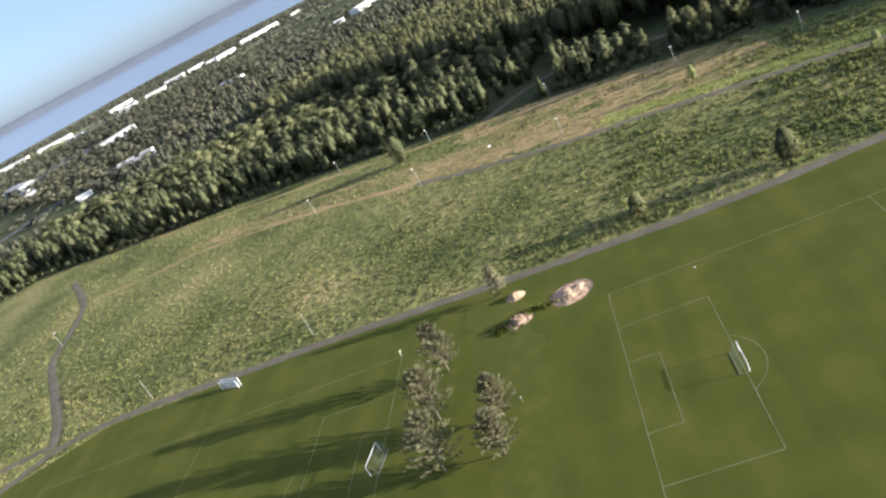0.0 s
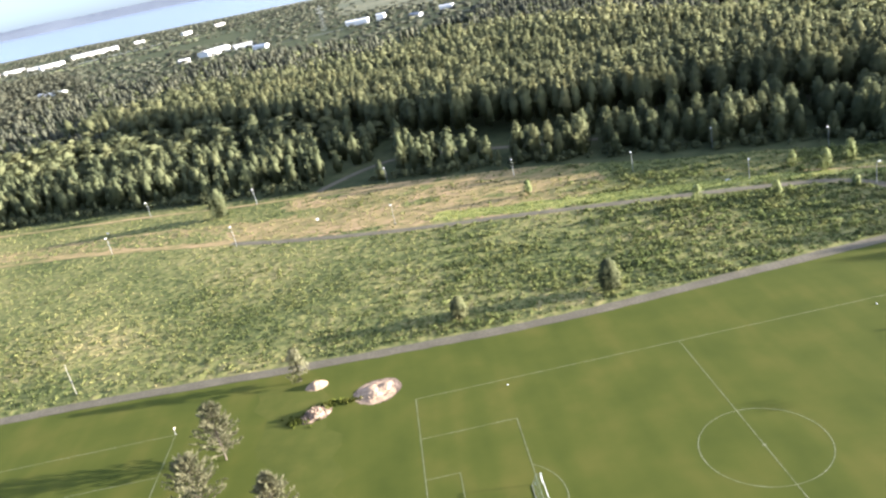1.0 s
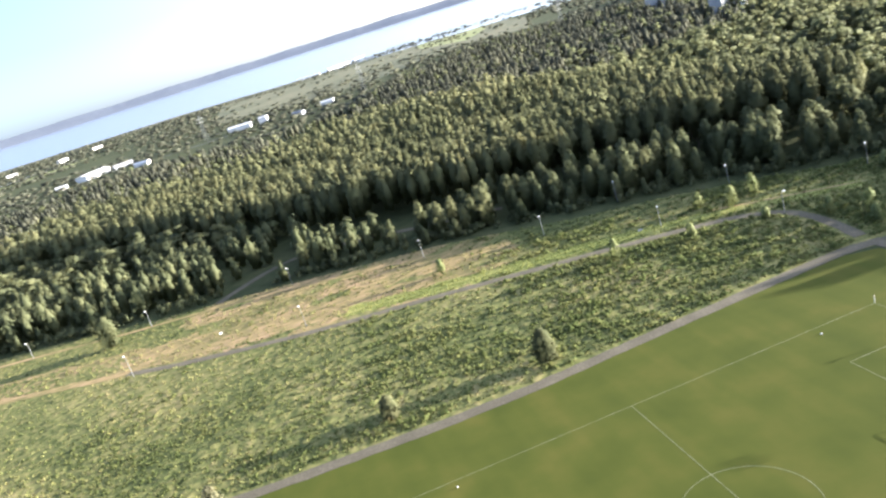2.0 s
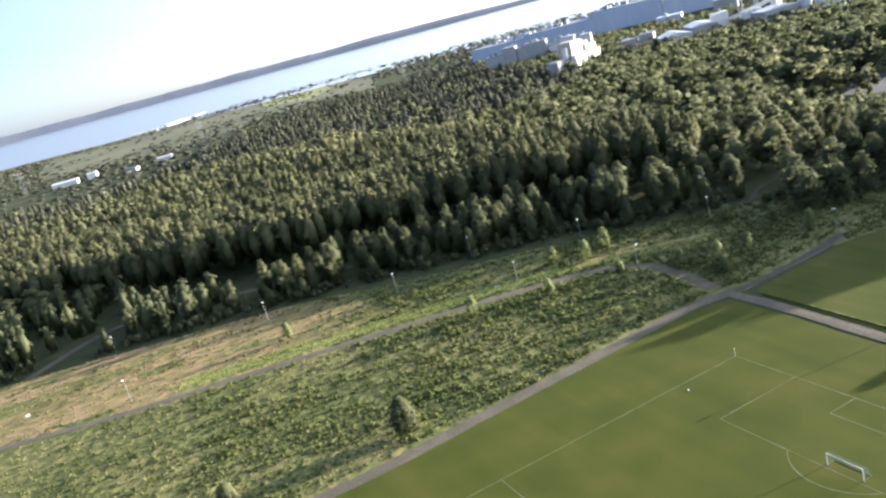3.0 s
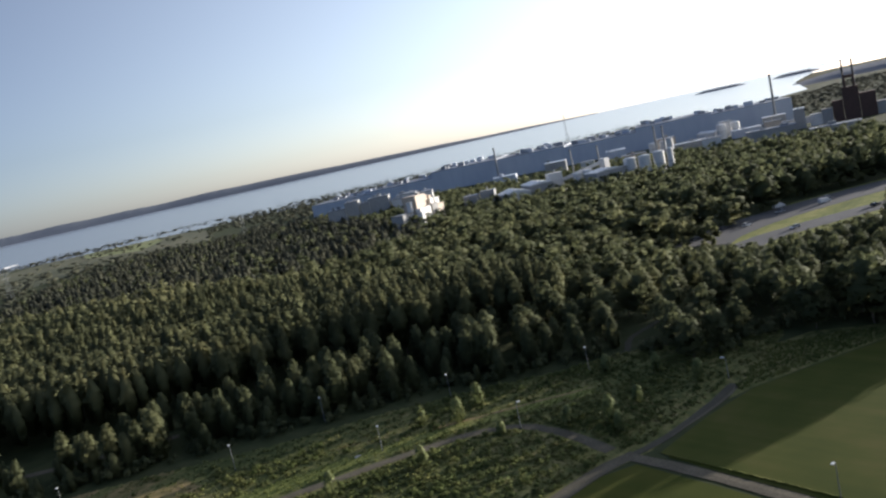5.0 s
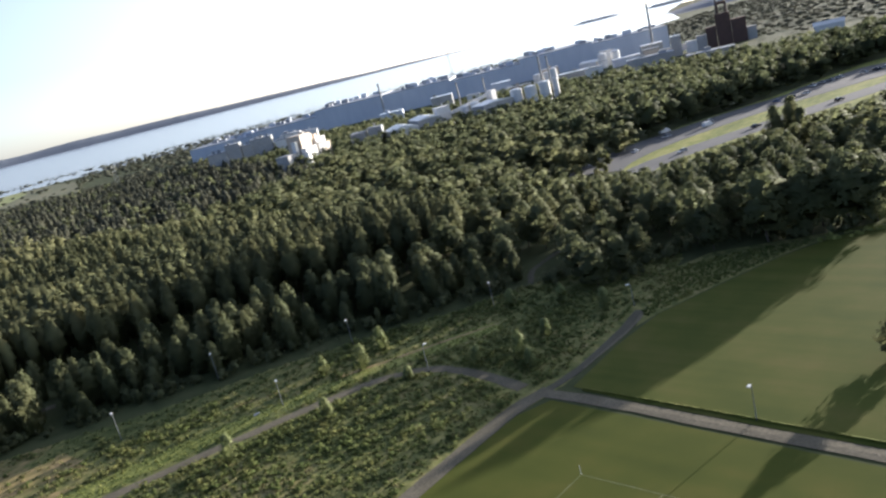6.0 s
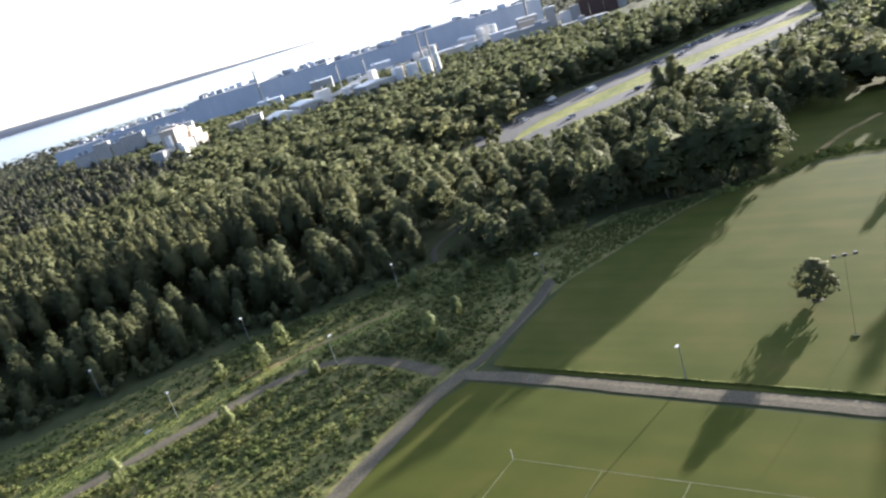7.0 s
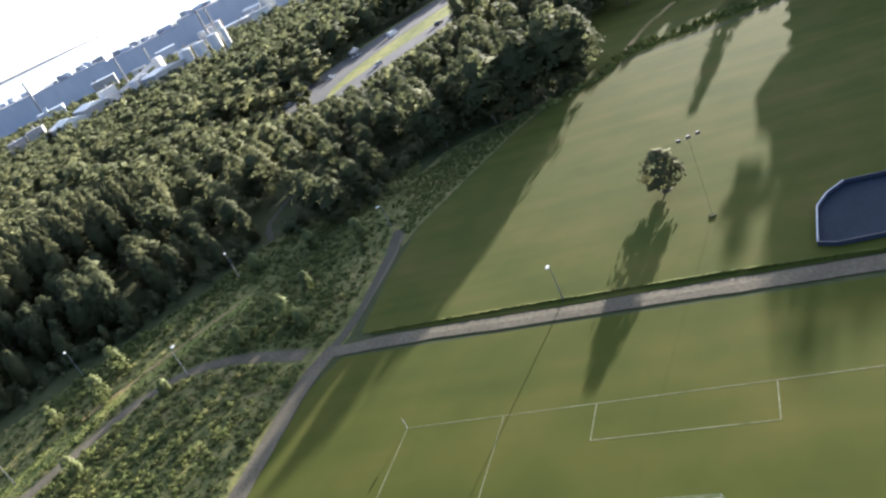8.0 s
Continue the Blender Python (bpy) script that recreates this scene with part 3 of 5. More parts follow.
# the near wood: a birch fringe, a tall stand behind it, broad trees towards the road
parts_of_wood = []
rng = np.random.default_rng(8)
for step, seed in ((5.9, 3), (6.0, 4), (8.9, 5)):
    x, y = scatter(-340, 345, -15, 345, step, seed)
    k = keep_wood(x, y)
    parts_of_wood.append((x[k], y[k]))
rows = []
for zone, (x, y) in enumerate(parts_of_wood):
    depth = away(FOREST_EDGE, x, y)
    tall = inside(TALL, x, y)
    road_y = np.interp(x, [p[0] for p in WOOD_ROAD], [p[1] for p in WOOD_ROAD])
    leafy = ~tall & (((x > 161) & (y < 62)) | ((x > 60) & (x + 0.62 * (y - 60) > 178) & (y < 400)) | (depth > 62))
    patchy = np.array([noise.noise((a * 0.04, b * 0.04, 2)) for a, b in zip(x, y)])
    dice = rng.random(len(x))
    if zone == 0:
        k = tall & (dice > 0.08)
        h = rng.uniform(17.5, 21.5, len(x)) + 3.5 * patchy - np.clip(away(TALL[:10], x, y) / 45 - 0.9, 0, 1) * 4
    elif zone == 1:
        k = ~tall & ~leafy & (dice > 0.17 - 0.4 * patchy) & (away(WOOD_TRACK, x, y) > 3.5) & (away(TALL[:10], x, y) > np.where(x > 74, 6, 10)) & (depth > 3.0) & ((away(WOOD_ROAD[:6], x, y) > 4.0) | (x > 68)) & ((x < -20) | (x > 74) | (y < road_y + 3) | ((dice > 0.6) & (away(WOOD_ROAD, x, y) > 8)))
        h = np.clip(rng.uniform(6.8, 13, len(x)) + 0.04 * np.minimum(depth, 40) + 3 * patchy, 5, 14) * np.where(depth < 8, rng.uniform(0.35, 0.8, len(x)), 1.0)
    else:
        k = leafy & (dice > 0.14) & (depth > 1.5) & (away(WOOD_TRACK, x, y) > 4)
        h = np.where((x > 160) & (depth < 40), rng.uniform(12, 18, len(x)), rng.uniform(10, 14.5, len(x))) + 3 * patchy
        h = np.where((x > 186) & (x < 265) & (y < 75) & (depth > 9), rng.uniform(10.8, 13.6, len(x)), np.minimum(h, 16))
        h = np.where((x > 155) & (x < 192) & (y > 24) & (depth < 34), rng.uniform(8.5, 13, len(x)), h)
        h = low_by_road(x, y, h)
        k &= h > 3.2
    rows.append(np.stack([x, y, h, np.full(len(x), zone)], 1)[k])
rows.append(np.array([(x, y, h, 2) for x, y, h in ((206, 5, 17.5), (211, -2, 18.5), (214, -7, 16), (218, -2, 18), (200, 13, 18.5), (222, -5, 15), (194, 24, 14))]))
wood = np.concatenate(rows)
fx, fy, fh, zone = wood.T
order = np.argsort(np.hypot(fx - 95, fy + 30))
near = np.zeros(len(fx), bool)
near[order[:300]] = True

MODELS = {}
for key, (kind, h, wide, mat, size, label) in enumerate((("aspen", 19.0, 1.0, M_SPRUCE, 0.27, "tall slender green tree in a dense stand"), ("column", 9.0, 1.0, M_BIRCH, 0.2, "young green birch tree at the forest edge"),
                                                         ("round", 14.0, 1.32, M_BIRCH, 0.27, "full-grown green birch with a dense crown"))):
    MODELS[key] = [tree("tree", kind, h, 1500, size * 1.1, 20 + i, mat, label, "tree", wide) for i in range(5)]
    for m in MODELS[key]:
        tagged(m, group="trees of the near wood")
used = set()
for i in np.nonzero(near)[0]:
    key = int(zone[i])
    model = MODELS[key][int(rng.integers(0, 5))]
    base = (19.0, 9.0, 14.0)[key]
    m = pose(fx[i], fy[i], -0.06, 0, 0, rng.uniform(0, 360)) @ Matrix.Diagonal((*[fh[i] / base * rng.uniform(0.88, 1.15)] * 2, fh[i] / base, 1))
    if model in used:
        copy_thing(model, m).scale = m.to_scale()
    else:
        used.add(model)
        model.matrix_basis = m
for key in MODELS:
    for model in MODELS[key]:
        if model not in used:
            for o in (*model.children, model):
                bpy.data.objects.remove(o)
rest = ~near
pile = np.stack([fx, fy, fh, fh], 1)
joined_trees("aspen_forest", pile[rest & (zone == 0)], [crown_model("aspen", 90, 0.036, 40 + i, 1.0, 8, 6, 1.12) for i in range(8)], M_SPRUCE, "dense stand of tall slender trees with sunlit tops", 1)
joined_trees("birch_fringe", pile[rest & (zone == 1)], [crown_model("column", 130, 0.05, 50 + i, 1.0, 8, 6, 1.1) for i in range(7)], M_BIRCH, "fringe of young birches along the forest edge", 2)
broad_t = [crown_model("round", 170, 0.042, 60 + i, 1.6, 7, 2, 1.08) for i in range(7)]
joined_trees("birch_forest", pile[rest & (zone == 2)], broad_t, M_BIRCH, "mixed green broadleaved forest with rounded crowns", 3)

# bushes under the outer trees
ux, uy = scatter(-330, 225, -15, 240, 2.3, 33)
ud = away(FOREST_EDGE, ux, uy)
k = keep_wood(ux, uy) & (ud < 9) & (ud > 1.0) & (rng.random(len(ux)) > 0.45) & (away(WOOD_TRACK, ux, uy) > 3.5) & (away(WOOD_ROAD, ux, uy) > 3.5) & (away(FIELD_PATH, ux, uy) > 3)
uh = rng.uniform(1.2, 3.6, k.sum())
joined_trees("undergrowth", np.stack([ux[k], uy[k], uh, uh * 1.5], 1), [crown_model("round", 70, 0.12, 95 + i, 0.9, 5, -1) for i in range(5)], M_BIRCH, "low green bushes along the forest edge", 34)

# the far wood
mx, my = scatter(-700, 640, -40, 900, 8.8, 5)
k = keep_wood(mx, my) & ~((mx > -340) & (mx < 345) & (my < 345)) & (rng.random(len(mx)) > 0.12)
mx, my = mx[k], my[k]
stand = inside(TALL, mx, my)
mh = np.where(stand, rng.uniform(16, 20, len(mx)), low_by_road(mx, my, rng.uniform(10.2, 14, len(mx)) * np.where(mx < -200, 0.85, 1.0)))
beyond = (my > 92 - 0.38 * (mx - 270)) & (mx > 285) & (away(PARKING + PARKING[:1], mx, my) < 75)
mh = np.where(beyond, rng.uniform(12.5, 18, len(mx)), mh)
k = (mh > 3) & ~(beyond & (rng.random(len(mx)) < 0.25))
mx, my, mh, stand, beyond = mx[k], my[k], mh[k], stand[k], beyond[k]
dark = ~stand & ~beyond & (mx < 230 + 0.3 * my) & (rng.random(len(mx)) < 0.88)
far_s = [crown_model("aspen", 24, 0.06, 70 + i, 1.45, 6, 4, 1.1) for i in range(6)]
far_b = [crown_model("round", 44, 0.06, 80 + i, 1.5, 6, 1, 1.1) for i in range(6)]
pile = np.stack([mx, my, mh, mh], 1)
joined_trees("aspen_woodland", pile[stand], far_s, M_SPRUCE, "far part of the tall slender stand", 4, up=0.12)
joined_trees("conifer_woodland", pile[dark], far_s, M_CONIFER, "dull dark green conifer forest", 7, up=0.12)
joined_trees("birch_woodland", pile[~dark & ~stand & ~beyond], far_b, M_BIRCH, "green broadleaved forest with rounded crowns", 5, up=0.1)
joined_trees("roadside_wood", pile[beyond & ~stand], [crown_model("round", 170, 0.045, 66 + i, 1.35, 7, 3, 1.05) for i in range(7)], M_BIRCH, "tall grey-green broadleaved trees along the road", 8)
vx, vy = scatter(-1350, 2000, -300, 2340, 16.6, 6)
scrub = np.array([noise.noise((a * 0.006, b * 0.004, 9)) for a, b in zip(vx, vy)])
k = ((scrub + rng.uniform(-0.3, 0.3, len(vx)) > -0.3) | (vx > 850)) & ~inside(SHORE + rim, vx, vy) & ~inside(WOOD, vx, vy) & ((vy > 420) | (vx > 600)) & ~inside(MILL_YARD, vx, vy) & ((vx < 1500) | (vy > 0.25 * vx)) & ~((vx < -480) & (vy < 1000) & (scrub < 0.0)) & (vy < 2320) & (away(SHORE, vx, vy) > 90 + 60 * scrub) & (away(TOWN_ROAD, vx, vy) > 16)
k &= ~inside(LAKE_MEADOW, vx, vy) | (rng.random(len(vx)) < 0.12 + 0.5 * (scrub > 0.22))
vh = rng.uniform(3.0, 6.2, k.sum())
joined_trees("lakeside_woods", np.stack([vx[k], vy[k], vh, vh * 4.0], 1), [crown_model("round", 3, 0.15, 90 + i, 1.0, 4, -1) for i in range(5)], M_CONIFER, "distant dark green woods towards the lake", 6, up=0.7)

# darker woods round the yards at the outskirts
OUTSKIRTS = [(-300, 440), (-350, 430), (-420, 470), (-640, 660), (-820, 1000), (-780, 1180), (-480, 1140), (-300, 760), (-310, 600)]
OUT_YARD = [(-755, 825), (-645, 738), (-560, 800), (-588, 880), (-690, 930)]
ox, oy = scatter(-830, -290, 425, 1185, 11.5, 23)
k = inside(OUTSKIRTS, ox, oy) & ~inside(OUT_YARD, ox, oy) & ~inside(WOOD, ox, oy) & (away(TOWN_ROAD, ox, oy) > 11) & (rng.random(len(ox)) > 0.2)
for hx, hy, hr in ((-548, 808, 42), (-365, 509, 24), (-388, 448, 14), (-562, 630, 16), (-600, 672, 18), (-361, 786, 30)):
    k &= np.hypot(ox - hx, oy - hy) > hr
oh = rng.uniform(6.5, 11, k.sum())
joined_trees("outskirts_wood", np.stack([ox[k], oy[k], oh, oh * 1.5], 1), far_b, M_CONIFER, "dark green trees round the yards of the outskirts", 9, up=0.15)
tagged(part("yard", sheet(OUT_YARD, 0.03), M_ASPHALT), "grey asphalt yard between works halls", "yard", kind="structure")

# trees behind the field, whose long shadows fall across it
bx, by = scatter(240, 262, -140, -63, 5.0, 15)
bh = np.where(by > -70, rng.uniform(20.5, 22.5, len(bx)), rng.uniform(17.5, 22.5, len(bx)))
cx, cy = scatter(284, 302, -62, -16, 4.5, 17)
bx, by, bh = np.concatenate([bx, cx]), np.concatenate([by, cy]), np.concatenate([bh, rng.uniform(8.5, 11, len(cx)) + np.where(cy > -24, 3.5, 0)])
joined_trees("shelter_wood", np.stack([bx, by, bh, bh], 1), broad_t, M_BIRCH, "tall broadleaved trees beyond the playing field", 16)


# ---- meadow growth ----
def tufts(name, x, y, size, blades, mat, label, seed, flat=0.6, lift=-0.03):
    """Low clumps of weeds and grass as one mesh."""
    g = np.random.default_rng(seed)
    n = len(x)
    c = np.stack([x, y, np.zeros(n)], 1)[:, None] + g.normal(0, 1, (n, blades, 3)) * size[:, None, None] * np.array([0.45, 0.45, 0])
    a = g.random((n, blades)) * 2 * np.pi
    u = np.stack([np.cos(a), np.sin(a), np.zeros_like(a)], -1) * size[:, None, None] * 0.4
    tip = g.normal(0, 0.3, (n, blades, 3)) * size[:, None, None]
    tip[..., 2] = np.abs(tip[..., 2]) * 0.5 + size[:, None] * flat * g.uniform(0.5, 1.3, (n, blades))
    tri = np.stack([c - u, c + u, c + tip], 2).reshape(-1, 3)
    tri[:, 2] += lift
    return tagged(new(name, raw_mesh(name, tri, np.arange(len(tri)).reshape(-1, 3), mat)), label, "weeds", kind="stuff")


# the herbs and grass as one uneven carpet, thinner where it is dry
hx0, hy0 = np.meshgrid(np.arange(-215, 196, 0.95), np.arange(15, 190, 0.95))
top = np.array([0.45 + 0.3 * noise.noise((a * 0.3, b * 0.45, 1)) + 0.5 * noise.noise((a * 0.9, b * 1.1, 4)) + 0.3 * noise.noise((a * 0.03, b * 0.06, 7)) for a, b in zip(hx0.ravel(), hy0.ravel())]).reshape(hx0.shape)
thin = np.clip(away(NEAR_PATH, hx0, hy0) / 50 - 0.6, 0, 1) * np.clip((125 - hx0) / 25, 0, 1) * np.clip((hx0 + 80) / 50, 0.2, 1)
top = 0.42 * np.clip(top + rng.uniform(-0.18, 0.18, top.shape), 0.05, 1.4) * (1 - 0.62 * thin) * (0.75 + 0.25 * np.clip((hx0 + 140) / 90, 0, 1))
for line, w in ((NEAR_PATH, 1.6), (UPPER_PATH, 1.4), (LEFT_PATH, 2.0), (FIELD_PATH, 1.5), (SIDE_PATH, 1.2), (EDGE_PATH, 1.0)):
    top *= np.clip((away(line, hx0, hy0) - w) / 0.9, 0, 1)
top *= np.clip((away(VERGE, hx0, hy0) - 2.6) / 2.2, 0.22, 1)
top *= np.clip((away(dry_outline, hx0, hy0)) / 2.5, 0.3, 1) * np.where(inside(dry_outline, hx0, hy0), 0.3, 1)
top = np.where(inside(MEADOW, hx0, hy0), top, 0) - 0.05
rows_n, cols_n = hx0.shape
carpet = np.arange(rows_n * cols_n).reshape(rows_n, cols_n)
a, b, c, e = carpet[:-1, :-1].ravel(), carpet[:-1, 1:].ravel(), carpet[1:, 1:].ravel(), carpet[1:, :-1].ravel()
tall = np.maximum.reduce([top.ravel()[q] for q in (a, b, c, e)]) > -0.03
faces = np.concatenate([np.stack([a, b, c], 1)[tall], np.stack([a, c, e], 1)[tall]])
pts, faces = np.unique(faces, return_inverse=True)
carpet_verts = np.stack([hx0.ravel() + rng.uniform(-0.3, 0.3, hx0.size), hy0.ravel() + rng.uniform(-0.3, 0.3, hx0.size), top.ravel()], 1)[pts]
faces = faces.reshape(-1, 3)
straw = thin.ravel()[pts] + np.array([0.5 * noise.noise((p[0] * 0.05, p[1] * 0.12, 6)) + 0.25 * noise.noise((p[0] * 0.4, p[1] * 0.6, 8)) for p in carpet_verts])
north = carpet_verts[:, 1] > np.interp(carpet_verts[:, 0], [p[0] for p in UPPER_PATH[:11]], [p[1] for p in UPPER_PATH[:11]])
straw = np.where(north & (carpet_verts[:, 0] < 66) & (carpet_verts[:, 0] > -90), straw, 0)[faces].mean(1) > 0.86
for name, which, mat, label in (("meadow_herbs", ~straw, M_MEADOW, "uneven carpet of green herbs and grass in the meadow"), ("straw_grass", straw, M_DRY, "dry straw-coloured grass in the upper meadow")):
    pts, sub = np.unique(faces[which], return_inverse=True)
    tagged(new(name, raw_mesh(name, carpet_verts[pts], sub.reshape(-1, 3), mat)), label, "grass", kind="stuff")

# leafy clumps standing in the grass, thick by the junction and thin on the dry rise
def herb_place(step, seed):
    gx, gy = scatter(-240, 196, 12, 212, step, seed)
    k = inside(MEADOW, gx, gy)
    for line, w in ((NEAR_PATH, 2.3), (UPPER_PATH, 2.2), (LEFT_PATH, 2.8), (FIELD_PATH, 2.2), (SIDE_PATH, 2.0), (EDGE_PATH, 2.2)):
        k &= away(line, gx, gy) > w
    k &= away(VERGE, gx, gy) > np.random.default_rng(seed + 50).uniform(1.0, 6.0, len(gx))
    gx, gy = gx[k], gy[k]
    lump = np.array([0.7 * noise.noise((a * 0.035, b * 0.06, 0)) + 0.7 * noise.noise((a * 0.16, b * 0.3, 5)) for a, b in zip(gx, gy)])
    rise = np.clip(away(NEAR_PATH, gx, gy) / 45 - 0.7, 0, 1) * np.clip((128 - gx) / 25, 0, 1)
    return gx, gy, lump, rise, np.random.default_rng(seed)


gx, gy, lump, rise, g = herb_place(1.3, 11)
k = lump + g.uniform(-0.4, 0.4, len(gx)) > -0.22 + 0.8 * rise + 0.3 * (gx < -60) - 0.3 * (gx > 50)
gx, gy, lump = gx[k], gy[k], lump[k]
size = np.clip(0.38 + 0.42 * lump + 0.6 * g.random(len(gx)) ** 2.2, 0.2, 1.35) * np.clip(0.8 + (gx - 20) / 150, 0.62, 1)
joined_trees("meadow_weeds", np.stack([gx, gy, size, size * 2.1], 1), [crown_model("round", 14, 0.22, 300 + i, 1.0, 4, -1) for i in range(8)], M_TUFT, "leafy clumps of tall green weeds in the meadow", 12, "weeds", 1.3)
gx, gy, lump, rise, g = herb_place(1.1, 13)
k = g.random(len(gx)) > 0.35 + 0.35 * rise
tufts("meadow_tussocks", gx[k], gy[k], g.uniform(0.2, 0.5, k.sum()), 6, M_MEADOW, "loose tussocks of meadow grass", 14, 0.75, 0.08)
gx, gy = scatter(0, 150, 46, 106, 0.95, 19)
k = (away(VERGE, gx, gy) < 4.2) & (away(UPPER_PATH, gx, gy) > 1.9) & (away(TRAIL, gx, gy) > 0.7)
tufts("verge_grass", gx[k], gy[k], g.uniform(0.18, 0.42, k.sum()), 6, M_SUNNED_VERGE, "rough yellow-green tussocks on the verge, brightened in colour for sun", 15, 0.6, 0.02)


# ---- pitch markings ----
def stroke(s, a, b, w=0.11, z=0.015):
    a, b = Vector((*a, z)), Vector((*b, z))
    side = (b - a).normalized().cross(Vector((0, 0, 1))) * w / 2
    s.face([a + side, b + side, b - side, a - side])


def arc(s, c, r, a0, a1, w=0.11, n=48):
    pts = [(c[0] + r * math.cos(radians(a0 + (a1 - a0) * i / n)), c[1] + r * math.sin(radians(a0 + (a1 - a0) * i / n))) for i in range(n + 1)]
    for p, q in zip(pts, pts[1:]):
        stroke(s, p, q, w)


def pitch_lines(x0, x1, y0, y1, label, turn=0.0):
    """Touchlines, areas, halfway line and circle of a football pitch."""
    s = Shape()
    mid, half = (y0 + y1) / 2, (x0 + x1) / 2
    for a, b in (((x0, y0), (x1, y0)), ((x1, y0), (x1, y1)), ((x1, y1), (x0, y1)), ((x0, y1), (x0, y0)), ((half, y0), (half, y1))):
        stroke(s, a, b)
    for x, d in ((x0, 1), (x1, -1)):
        for reach, wide in ((16.5, 20.16), (5.5, 9.16)):
            stroke(s, (x, mid - wide), (x + d * reach, mid - wide))
            stroke(s, (x, mid + wide), (x + d * reach, mid + wide))
            stroke(s, (x + d * reach, mid - wide), (x + d * reach, mid + wide))
        if d > 0:
            arc(s, (x + 11, mid), 9.15, -53, 53)
        else:
            arc(s, (x - 11, mid), 9.15, 127, 233)
    arc(s, (half, mid), 9.15, 0, 360, n=72)
    arc(s, (half, mid), 0.2, 0, 360, 0.2, 8)
    ob = part("pitch_lines", s, M_LINE)
    ob.matrix_basis = pose(x1, y1, 0, 0, 0, turn) @ pose(-x1, -y1, 0)
    return tagged(ob, label, "pitch marking", kind="structure")


pitch_lines(0, 98.9, -66.06, 0, "worn white lines of a full-size football pitch")
pitch_lines(-146, -46, -60, 6.2, "thin white lines of a second football pitch", -1.0)


def goal(x, y, turn, depth=2.0, size=1.0):
    """A football goal: white posts and bar, back stays and a net of cords."""
    g = thing("football_goal", "white metal football goal with a pale net on the lawn", "goal", "football goals")
    for sy in (-3.66, 3.66):
        part("post", Shape().tube((0, sy, -0.05), (0, sy, 2.44), 0.07), M_WHITE, g)
        part("stay", Shape().tube((0, sy, 2.44), (-0.8, sy, 2.44), 0.02).tube((-0.8, sy, 2.44), (-depth, sy, 0.05), 0.02).tube((0, sy, 0.05), (-depth, sy, 0.05), 0.025), M_STEEL, g)
    part("crossbar", Shape().tube((0, -3.73, 2.44), (0, 3.73, 2.44), 0.055), M_WHITE, g)
    part("back_bar", Shape().tube((-depth, -3.66, 0.05), (-depth, 3.66, 0.05), 0.04), M_STEEL, g)
    n = Shape()
    for i in range(17):
        yy = -3.66 + 7.32 * i / 16
        n.tube((0, yy, 2.42), (-0.8, yy, 2.42), 0.006, sides=3, cap=False).tube((-0.8, yy, 2.42), (-depth, yy, 0.06), 0.006, sides=3, cap=False)
    for i in range(9):
        f = i / 8
        n.tube((-0.8 - (depth - 0.8) * f, -3.66, 2.42 - 2.36 * f), (-0.8 - (depth - 0.8) * f, 3.66, 2.42 - 2.36 * f), 0.006, sides=3, cap=False)
        for sy in (-3.66, 3.66):
            n.tube((0, sy, 2.42 - 2.36 * f), (-0.8 - (depth - 0.8) * f, sy, 2.42 - 2.36 * f), 0.006, sides=3, cap=False)
    part("net", n, M_NET, g)
    g.matrix_basis = pose(x, y, 0, 0, 0, turn)
    g.scale = (size, size, size)
    return g


goal(17.0, -33.3, 0, size=0.76)
goal(83.0, -34.5, 180, size=0.74)
goal(-47.6, -26.9, 170, size=0.85)


def mound(name, x, y, rx, ry, h, turn, mat, label, category, seed, rough=0.25):
    s = Shape()
    rings, sides = 14, 36
    s.v.append(Vector((0, 0, h)))
    for i in range(1, rings + 1):
        f = i / rings
        for j in range(sides):
            a = 2 * math.pi * j / sides
            e = 1 + 0.16 * noise.noise((math.cos(a) * 1.3, math.sin(a) * 1.3, seed))
            z = h * (0.5 + 0.5 * math.cos(math.pi * f ** 1.15)) + rough * h * (noise.noise((f * 3 * math.cos(a), f * 3 * math.sin(a), seed + 7)) + 0.7 * noise.noise((f * 8 * math.cos(a), f * 8 * math.sin(a), seed + 2))) * min(1, 2.5 * (1 - f))
            s.v.append(Vector((rx * f * e * math.cos(a), ry * f * e * math.sin(a), max(z, 0) - (0.05 if i == rings else 0))))
    for j in range(sides):
        s.f.append((0, 1 + j, 1 + (j + 1) % sides))
    for i in range(rings - 1):
        for j in range(sides):
            a, b = 1 + i * sides + j, 1 + i * sides + (j + 1) % sides
            s.f.append((a, a + sides, b + sides, b))
    ob = part(name, s, mat)
    ob.matrix_basis = pose(x, y, 0, 0, 0, turn)
    return tagged(ob, label, category)


mound("earth_ring", 145.2, -29.2, 1.1, 1.0, 0.16, 0, M_TRACK, "ring of dark bare earth round the tree", "earth", 9)
mound("concrete_slab", 93, 77, 1.1, 0.7, 0.12, 20, M_CONC, "flat pale concrete slab lying in the grass", "slab", 5, 0.1)
mound("sand_mound", -19.2, 13.0, 2.5, 2.1, 0.95, 10, M_SAND, "small pale pinkish sand mound on the lawn", "mound", 1)
mound("sand_mound", -7.3, 5.6, 4.6, 4.3, 0.55, 20, M_SAND, "wide low sand mound with a ragged edge", "mound", 2, 0.4)
mound("soil_mound", -19.0, 2.4, 3.9, 2.6, 1.0, 35, M_SOIL, "brown soil and turf mound on the lawn", "mound", 3, 0.7)
mound("earth_ring", -7.1, 6.0, 4.95, 4.65, 0.1, 20, M_SOIL, "ragged dark earth rim round the sand mound", "earth", 12, 0.8)

